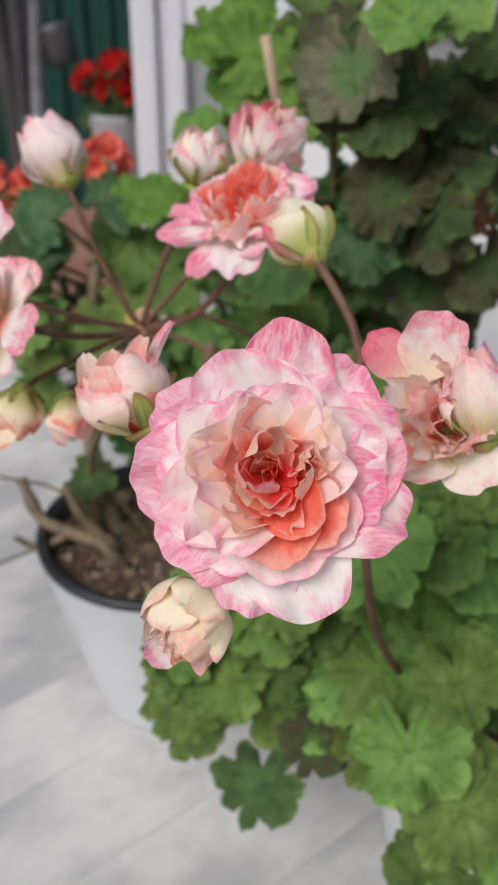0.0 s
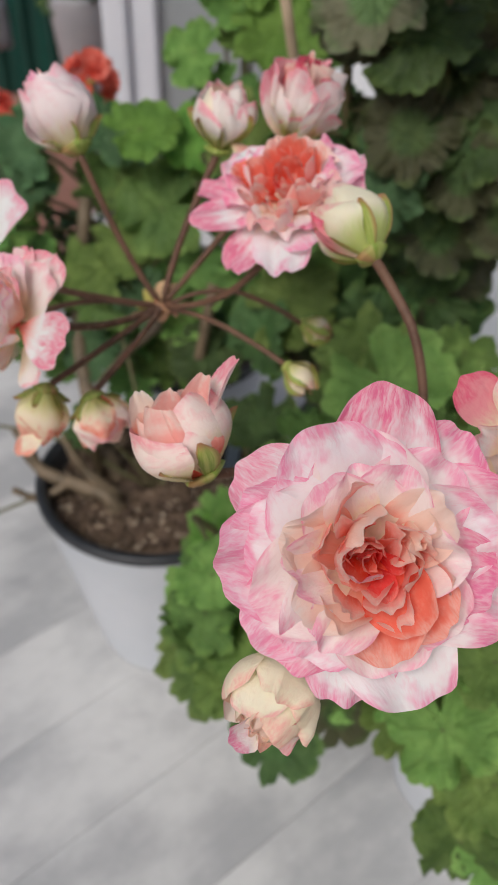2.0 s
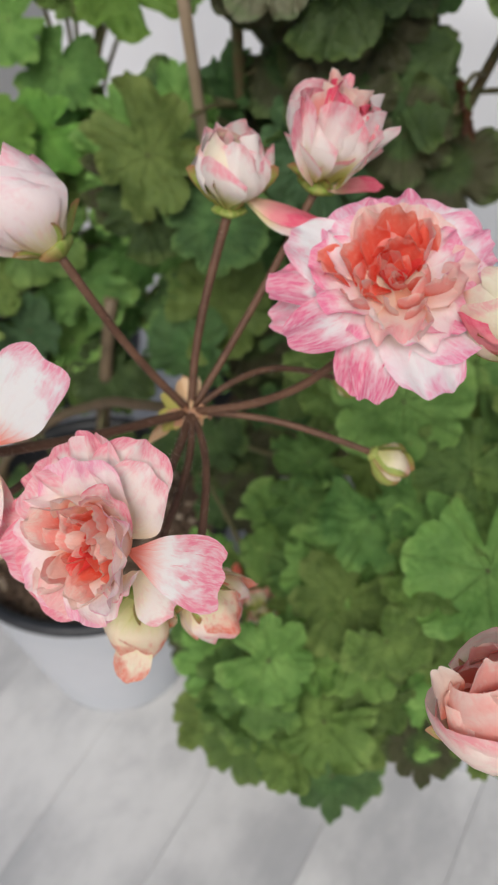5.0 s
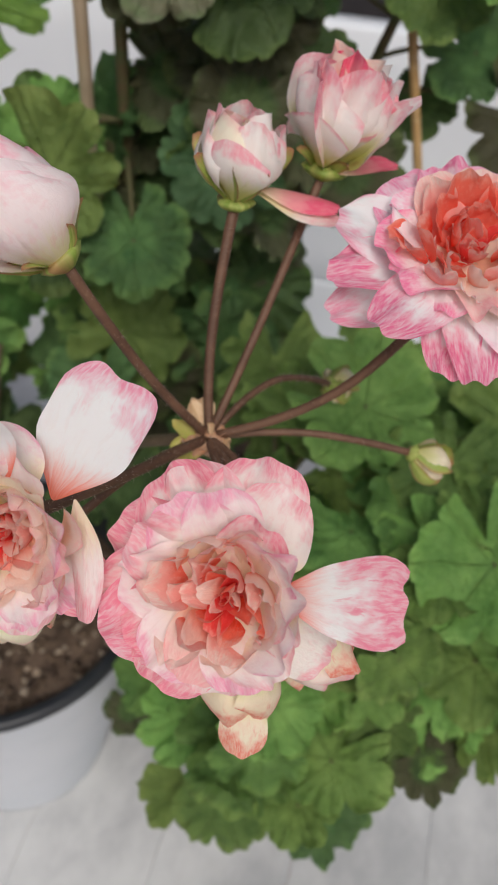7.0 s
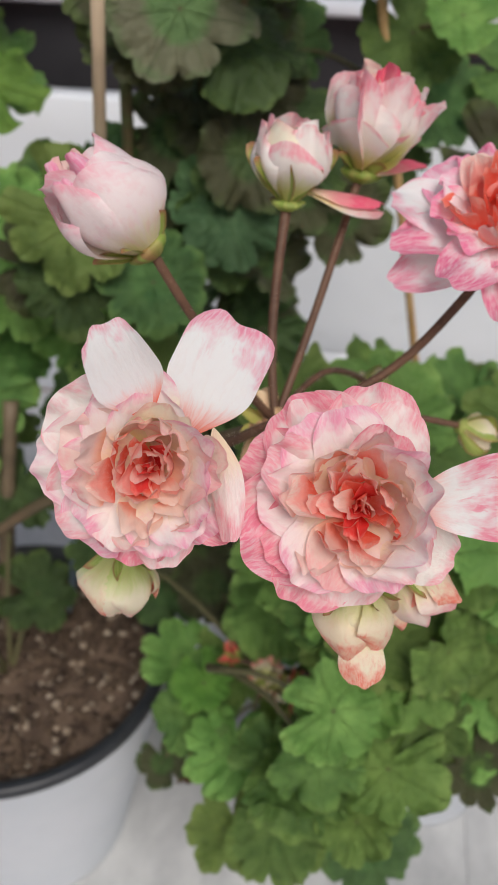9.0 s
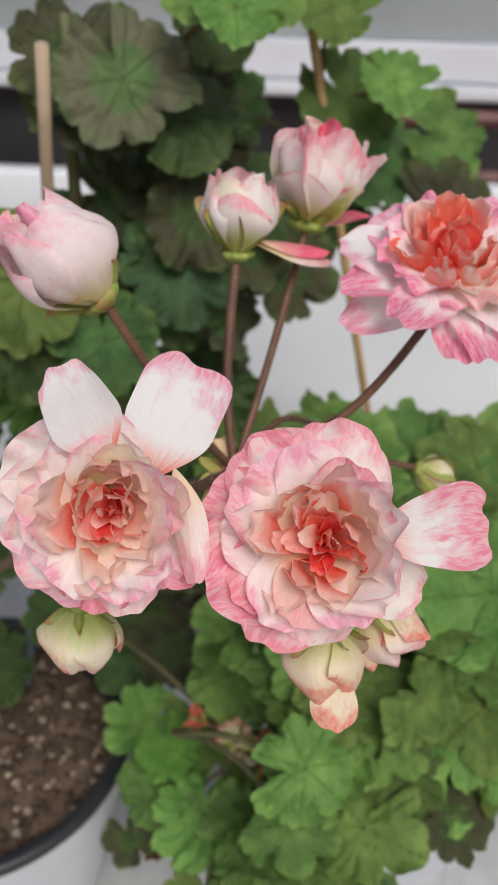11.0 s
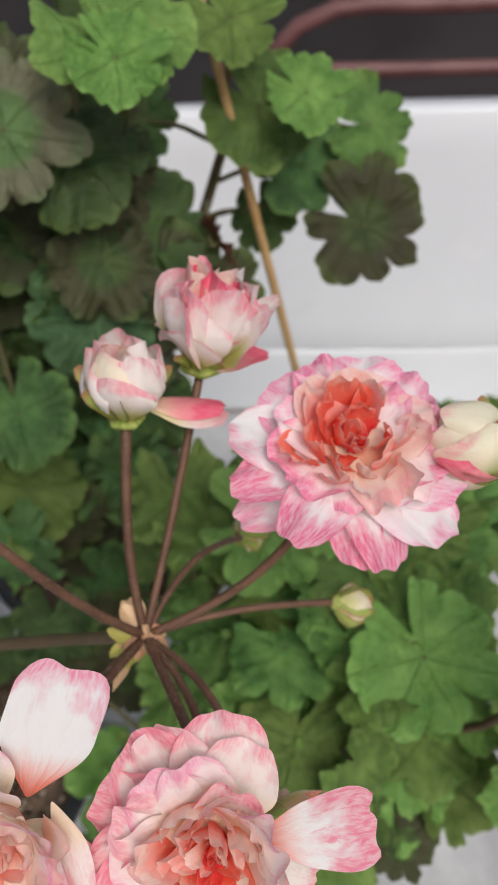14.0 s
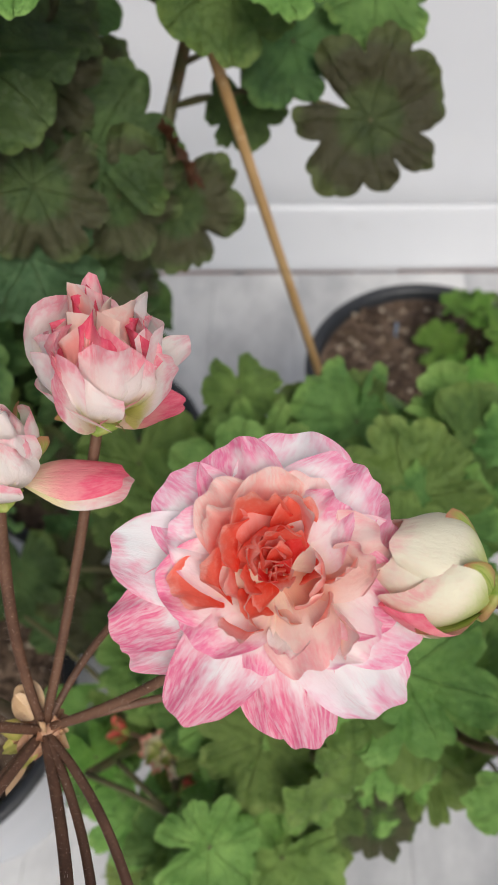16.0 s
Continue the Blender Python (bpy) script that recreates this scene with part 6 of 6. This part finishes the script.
canopy(plant_a, roots_a, 5)
for p, n_, r, m, tip, kind in (
    ((0.009, 0.283, 0.124), (-0.35, -0.75, 0.45), 0.025, L_DEEP, (0, -0.2, -1), 6),
    ((0.066, 0.222, 0.226), (-0.2, -0.7, 0.6), 0.024, L_FRESH, (0.2, -0.4, -1), 1),
    ((0.088, 0.212, 0.203), (-0.2, -0.7, 0.6), 0.025, L_FRESH, (0.3, -0.4, -1), 2),
    ((0.108, 0.226, 0.215), (-0.1, -0.7, 0.6), 0.022, L_FRESH, (0.6, -0.4, -1), 3),
    ((0.079, 0.207, 0.168), (-0.2, -0.8, 0.4), 0.022, L_BRIGHT, (0.1, -0.4, -1), 4),
    ((0.098, 0.202, 0.165), (-0.1, -0.8, 0.4), 0.022, L_FRESH, (0.4, -0.4, -1), 5),
    ((0.085, 0.235, 0.250), (-0.2, -0.6, 0.7), 0.020, L_FRESH, (0.4, -0.4, -1), 0),
    ((0.050, 0.267, 0.290), (-0.42, -0.42, 0.80), 0.031, L_FRESH, (-0.4, -0.8, -0.2), 7),
    ((0.016, 0.312, 0.245), (-0.35, -0.45, 0.80), 0.026, L_FRESH, (-0.8, -0.4, 0), 6),
    ((0.055, 0.338, 0.308), (-0.3, -0.35, 0.85), 0.030, L_FRESH, (0.2, -0.6, 0.1), 6),
    ((0.100, 0.300, 0.300), (-0.3, -0.35, 0.85), 0.028, L_FRESH, (0.5, -0.6, 0.1), 6),
    ((0.118, 0.345, 0.285), (-0.2, -0.3, 0.9), 0.026, L_BRIGHT, (0.5, 0.6, 0.1), 1),
    ((0.061, 0.265, 0.225), (-0.3, -0.6, 0.7), 0.027, L_FRESH, (0.3, -0.6, -0.7), 0),
    ((0.082, 0.259, 0.235), (-0.3, -0.6, 0.7), 0.026, L_FRESH, (0.3, -0.6, -0.7), 1),
    ((0.044, 0.267, 0.205), (-0.3, -0.6, 0.7), 0.026, L_FRESH, (0.3, -0.6, -0.7), 2),
    ((0.062, 0.250, 0.200), (-0.3, -0.6, 0.7), 0.025, L_FRESH, (0.3, -0.6, -0.7), 3),
    ((0.054, 0.268, 0.220), (-0.3, -0.6, 0.7), 0.026, L_FRESH, (0.3, -0.6, -0.7), 5),
    ((-0.0235, 0.3575, 0.1975), (-0.35, -0.4, 0.8), 0.014, L_LIME, (-0.1, -0.5, -0.8), 2),
    ((-0.0080, 0.3290, 0.1930), (-0.35, -0.4, 0.8), 0.008, L_LIME, (-0.1, -0.5, -0.8), 4),
    ((-0.0180, 0.3780, 0.1920), (-0.35, -0.3, 0.8), 0.020, L_FRESH, (-0.6, 0.3, -0.5), 3),
    ((0.032, 0.255, 0.190), (-0.35, -0.6, 0.6), 0.017, L_ZONE, (-0.1, -0.5, -0.8), 6),
    ((-0.028, 0.385, 0.115), (-0.35, -0.6, 0.6), 0.014, L_ZONE, (-0.1, -0.5, -0.8), 1),
    ((-0.036, 0.324, 0.141), (-0.4, -0.6, 0.6), 0.021, L_FRESH, (-0.3, -0.5, -0.7), 2),
    ((-0.027, 0.307, 0.148), (-0.4, -0.6, 0.6), 0.022, L_BRIGHT, (-0.1, -0.5, -0.8), 5),
    ((0.034, 0.267, 0.200), (-0.35, -0.6, 0.6), 0.018, L_BRIGHT, (-0.1, -0.5, -0.8), 2),
    ((-0.026, 0.300, 0.196), (-0.45, -0.65, 0.6), 0.025, L_BRIGHT, (-0.4, -0.5, -0.6), 3),
):
    leaf(plant_a, p, n_, r, m, roots_a, tip, kind)
WITHERED = (0.002, 0.332, 0.196)
for i, (c, d) in enumerate((((-0.0118, 0.3536, 0.2083), (-0.5, 0.4, 0.5)), ((-0.0065, 0.3370, 0.2050), (-0.3, -0.3, 0.8)), ((-0.0055, 0.3310, 0.2045), (-0.5, 0.0, 0.3)), ((0.0010, 0.3260, 0.2030), (0.3, -0.4, 0.5)), ((-0.0069, 0.3196, 0.1993), (-0.2, -0.6, 0.1)))):
    c, d = Vector(c), Vector(d).normalized()
    bud(plant_a, c - d * 0.004, c + d * 0.004, 0.0040 if i in (0, 4) else 0.0052, [(4, 80, 0.05, 0.95, 0.5, (P_SALMON, P_FADED, P_CREAM, P_CORAL, P_SALMON)[i], 0.25)], 140 + i, sepal_len=0.8, sepal_span=60, label="faded little flower", mouth=0.6)
    pedicel(plant_a, WITHERED, c - d * 0.004, (0, 0, 0.002), 0.0009)
tube("peduncle", [WITHERED, (0.012, 0.325, 0.205), (0.05, 0.33, 0.16), (0.11, 0.335, 0.09)], 0.0012, 0.0018, STEM_BROWN, plant_a, 12, 6)
for p, n_, r, m, tip, kind in (((0.008, 0.437, 0.214), (-0.4, -0.5, 0.7), 0.022, L_DEEP, (-0.5, -0.4, -0.6), 0), ((0.025, 0.424, 0.200), (-0.3, -0.5, 0.8), 0.023, L_ZONE, (0.2, -0.5, -0.6), 2), ((0.021, 0.403, 0.191), (-0.5, -0.4, 0.7), 0.021, L_ZONE, (-0.4, -0.6, -0.5), 4),
                              ((0.014, 0.430, 0.174), (-0.4, -0.5, 0.6), 0.022, L_DEEP, (-0.3, -0.4, -0.8), 1), ((-0.006, 0.455, 0.200), (-0.4, -0.4, 0.8), 0.019, L_DEEP, (-0.7, -0.2, -0.5), 3), ((0.048, 0.440, 0.207), (-0.3, -0.5, 0.7), 0.022, L_DEEP, (0.4, -0.4, -0.6), 5)):
    leaf(plant_a, p, n_, r, m, roots_a, tip, kind)
for p, m in (((0.020, 0.276, 0.176), L_DRY), ((-0.012, 0.385, 0.095), L_DRY), ((0.048, 0.268, 0.178), L_ZONE), ((0.066, 0.262, 0.182), L_ZONE)):
    leaf(plant_a, p, (-0.2, -0.8, 0.3), 0.010 if m is L_DRY else 0.018, m, roots_a, (0, -0.2, -1), label="withered brown leaf")

plant_c = empty("geranium_plant", (0.105, 0.520, 0.11), "tall geranium with dark zoned leaves tied to stakes", "geranium", "geraniums")
roots_c = []
for pts in ([(0.09, 0.52, 0.11), (0.088, 0.50, 0.2), (0.10, 0.475, 0.32), (0.085, 0.455, 0.45)], [(0.12, 0.52, 0.11), (0.125, 0.49, 0.24), (0.145, 0.46, 0.34), (0.158, 0.44, 0.41)], [(0.10, 0.53, 0.11), (0.07, 0.52, 0.25), (0.05, 0.49, 0.38), (0.045, 0.48, 0.46)]):
    tube("stem", pts, 0.0042, 0.0022, STEM_GREEN, plant_c, 16, 8, lumps=0.15)
    roots_c += spline(pts, 24)
clear_c = [(A_C, 0.06), (HB, 0.06), (D_C, 0.08), ((0.007, 0.32, 0.435), 0.05), ((-0.07, 0.327, 0.43), 0.06)]
foliage(plant_c, 78, (0.060, 0.475, 0.33), (0.080, 0.050, 0.120), (-0.45, -0.7, 0.45), (0.021, 0.033), (L_ZONE, L_DEEP, L_DEEP, L_ZONE), roots_c, 6, 0.4, clear_c + [((0.16, 0.41, 0.30), 0.07), ((0.03, 0.42, 0.43), 0.05)], shell=0.3, gap=0.7, greener=(0.035, L_FRESH), holes=[((0.0544, 0.5109, 0.3814), 0.008), ((0.0320, 0.4797, 0.4026), 0.008), ((0.0291, 0.4922, 0.3883), 0.008), ((0.0524, 0.4822, 0.3969), 0.008), ((0.044, 0.497, 0.380), 0.006), ((0.0414, 0.5006, 0.3668), 0.008), ((0.008, 0.499, 0.291), 0.006), ((0.011, 0.488, 0.267), 0.006), ((-0.005, 0.459, 0.317), 0.006)], gaps=[((0.042, 0.495, 0.392), 0.026), ((0.070, 0.498, 0.415), 0.012)])
for p, n_, r, m, tip, kind in (
    ((0.100, 0.430, 0.366), (-0.5, -0.75, 0.35), 0.024, L_ZONE, (0.1, -0.2, -1), 0),
    ((0.124, 0.427, 0.347), (-0.5, -0.7, 0.4), 0.025, L_ZONE, (0.3, -0.2, -1), 1),
    ((0.082, 0.425, 0.466), (-0.3, -0.45, 0.85), 0.030, L_FRESH, (0.1, -0.6, -0.5), 6),
    ((0.154, 0.420, 0.424), (-0.4, -0.6, 0.6), 0.030, L_BRIGHT, (0.4, -0.3, -0.7), 7),
    ((0.137, 0.420, 0.462), (-0.35, -0.55, 0.75), 0.022, L_FRESH, (0.3, -0.6, -0.5), 7),
    ((0.072, 0.414, 0.465), (-0.35, -0.55, 0.75), 0.020, L_FRESH, (0.3, -0.6, -0.5), 7),
    ((0.155, 0.397, 0.434), (-0.35, -0.55, 0.75), 0.020, L_FRESH, (0.3, -0.6, -0.5), 7),
    ((0.181, 0.417, 0.390), (-0.4, -0.6, 0.5), 0.026, L_DEEP, (0.6, -0.3, -0.6), 6),
    ((0.186, 0.385, 0.368), (-0.5, -0.65, 0.4), 0.031, L_ZONE, (0.6, -0.5, -0.6), 6),
    ((0.212, 0.402, 0.402), (-0.4, -0.6, 0.5), 0.023, L_BRIGHT, (0.9, -0.4, -0.3), 2),
    ((0.167, 0.430, 0.368), (-0.5, -0.6, 0.4), 0.018, L_DEEP, (0.1, -0.2, -1), 3),
    ((0.053, 0.456, 0.438), (-0.5, -0.7, 0.45), 0.031, L_GREY, (0.1, -0.4, -0.8), 7),
    ((0.065, 0.440, 0.358), (-0.5, -0.65, 0.5), 0.028, L_BLUE, (-0.1, -0.4, -0.8), 4),
    ((0.016, 0.432, 0.345), (-0.45, -0.65, 0.6), 0.022, L_DEEP, (-0.3, -0.5, -0.7), 5),
    ((0.115, 0.412, 0.382), (0.75, -0.45, 0.3), 0.013, L_DRY, (0.2, 0, 1), 2),
    ((0.128, 0.480, 0.455), (-0.4, -0.7, 0.5), 0.026, L_DEEP, (0.2, -0.4, -0.8), 3),
    ((0.118, 0.485, 0.425), (-0.4, -0.7, 0.5), 0.026, L_ZONE, (0.1, -0.4, -0.8), 5),
    ((0.136, 0.480, 0.412), (-0.4, -0.7, 0.5), 0.024, L_DEEP, (0.3, -0.4, -0.8), 0),
):
    leaf(plant_c, p, n_, r, m, roots_c, tip, kind)

plant_e = empty("geranium_plant", (-0.045, 0.650, 0.11), "green geranium with coral flower heads behind the white pot", "geranium", "geraniums")
roots_e = [(-0.05, 0.64, 0.15), (-0.05, 0.62, 0.2), (-0.07, 0.61, 0.22), (0.0, 0.60, 0.30)]
foliage(plant_e, 80, (-0.060, 0.570, 0.255), (0.125, 0.070, 0.095), (-0.25, -0.65, 0.6), (0.017, 0.027), (L_FRESH, L_BRIGHT, L_BLUE), roots_e, 8, 0.45, [((-0.06, 0.46, 0.16), 0.09)], gap=0.7, holes=[((0.028, 0.553, 0.222), 0.006)])
for p, n_, r, m in (((-0.060, 0.525, 0.355), (0, -0.5, 0.8), 0.022, L_LIME), ((-0.035, 0.535, 0.345), (0, -0.6, 0.7), 0.022, L_LIME), ((-0.05, 0.52, 0.31), (0, -0.7, 0.6), 0.03, L_BRIGHT), ((0.02, 0.56, 0.40), (0, -0.6, 0.6), 0.03, L_LIME), ((0.005, 0.58, 0.43), (0, -0.6, 0.6), 0.03, L_LIME), ((0.05, 0.60, 0.45), (0, -0.6, 0.6), 0.034, L_BRIGHT)):
    leaf(plant_e, p, n_, r, m, roots_e)
for p, r, m in (((-0.004, 0.60, 0.412), 0.026, L_FRESH), ((-0.022, 0.60, 0.436), 0.022, L_LIME), ((-0.030, 0.60, 0.376), 0.022, L_FRESH), ((0.010, 0.61, 0.385), 0.028, L_FRESH), ((-0.010, 0.59, 0.352), 0.026, L_BRIGHT), ((0.042, 0.61, 0.432), 0.026, L_FRESH), ((0.000, 0.61, 0.452), 0.020, L_LIME), ((0.055, 0.60, 0.395), 0.028, L_BRIGHT)):
    leaf(plant_e, p, (RND.uniform(-0.5, 0.3), -0.7, RND.uniform(0.3, 0.8)), r, m, roots_e)


def flower_head(plant, centre, radius, count, material, seed, size, root, label):
    """A ball of many small florets on short stalks."""
    rnd = random.Random(seed)
    h = calyx("flower_head", plant, centre, (0, 0, 1), radius * 0.25, radius * 0.3)
    h["label"] = label
    for i in range(count):
        d = Vector((rnd.gauss(0, 1), rnd.gauss(0, 1), rnd.gauss(0.4, 0.8))).normalized()
        c = Vector(centre) + d * radius * rnd.uniform(0.75, 1.0)
        for k in range(4):
            add_petal(h, c - d * size * 0.3, d, (0.1, 0.2, 1), k * 90 + rnd.uniform(-20, 20), rnd.uniform(40, 75), size, size * 0.85, material, seed * 100 + i * 5 + k, 0.0005, 0, 0.1, 0.1, 0.08, nu=5, nv=6)
    tube("peduncle", [root, Vector(root).lerp(Vector(centre), 0.5) + Vector((0, 0, 0.02)), centre], 0.002, 0.0015, STEM_GREEN, plant, 12, 6)


flower_head(plant_e, (-0.099, 0.624, 0.352), 0.017, 22, P_SALMON, 51, 0.010, (-0.05, 0.64, 0.2), "coral-red flower head")
flower_head(plant_e, (-0.175, 0.640, 0.325), 0.020, 22, P_SALMON, 52, 0.010, (-0.06, 0.64, 0.2), "coral-red flower head")

# far pot of red geraniums in front of the fence
far_pot = empty("hanging_planter", (-0.33, 2.42, -0.16), "white planter with red geraniums by the fence", "planter")
lathe("body", [(0.06, 0.0), (0.065, 0.005), (0.09, 0.20), (0.094, 0.215), (0.088, 0.215), (0.083, 0.19), (0.06, 0.01)], M_POT, far_pot, 40)
lathe("stand", [(0.05, -0.39), (0.055, -0.385), (0.02, -0.36), (0.02, -0.03), (0.06, -0.012), (0.06, -0.001)], M_POT, far_pot, 24)
bpy.context.view_layer.update()
far_plant = empty("geranium_plant", (-0.33, 2.42, 0.03), "bright red geranium filling the white planter", "geranium", "geraniums")
foliage(far_plant, 16, (-0.33, 2.40, 0.07), (0.10, 0.07, 0.06), (0, -0.7, 0.6), (0.03, 0.045), (L_DEEP,), [(-0.33, 2.42, 0.03)], 12)
for i, c in enumerate(((-0.40, 2.36, 0.14), (-0.33, 2.35, 0.17), (-0.27, 2.36, 0.16), (-0.35, 2.36, 0.11), (-0.29, 2.36, 0.10))):
    flower_head(far_plant, c, 0.035, 10, P_RED, 61 + i, 0.028, (-0.33, 2.42, 0.03), "bright red flower head")


# old bicycle-like steel frame leaning by the fence
def build_steel():
    st = empty("steel_stand", (-0.55, 2.2, -0.55), "dull grey steel tube stand in the yard", "stand")
    for q, (pts, r) in enumerate((([(-0.50, 2.0, -0.55), (-0.49, 2.0, 0.0), (-0.475, 2.0, 0.55)], 0.016), ([(-0.44, 2.05, 0.5), (-0.46, 2.02, 0.2), (-0.455, 2.0, 0.06)], 0.02), ([(-0.56, 2.1, -0.55), (-0.53, 2.1, 0.0), (-0.57, 2.1, 0.6)], 0.026))):
        tube("tube", pts, r, r, M_STEEL if q == 1 else M_IRONDARK, st, 14, 10)
    tube("clamp", [(-0.46, 1.99, 0.12), (-0.455, 1.99, 0.03)], 0.028, 0.026, M_STEEL, st, 6, 12)
    tube("knob", [(-0.42, 2.05, 0.30), (-0.40, 2.05, 0.22)], 0.04, 0.035, M_IRONDARK, st, 6, 12)
    return st


build_steel()
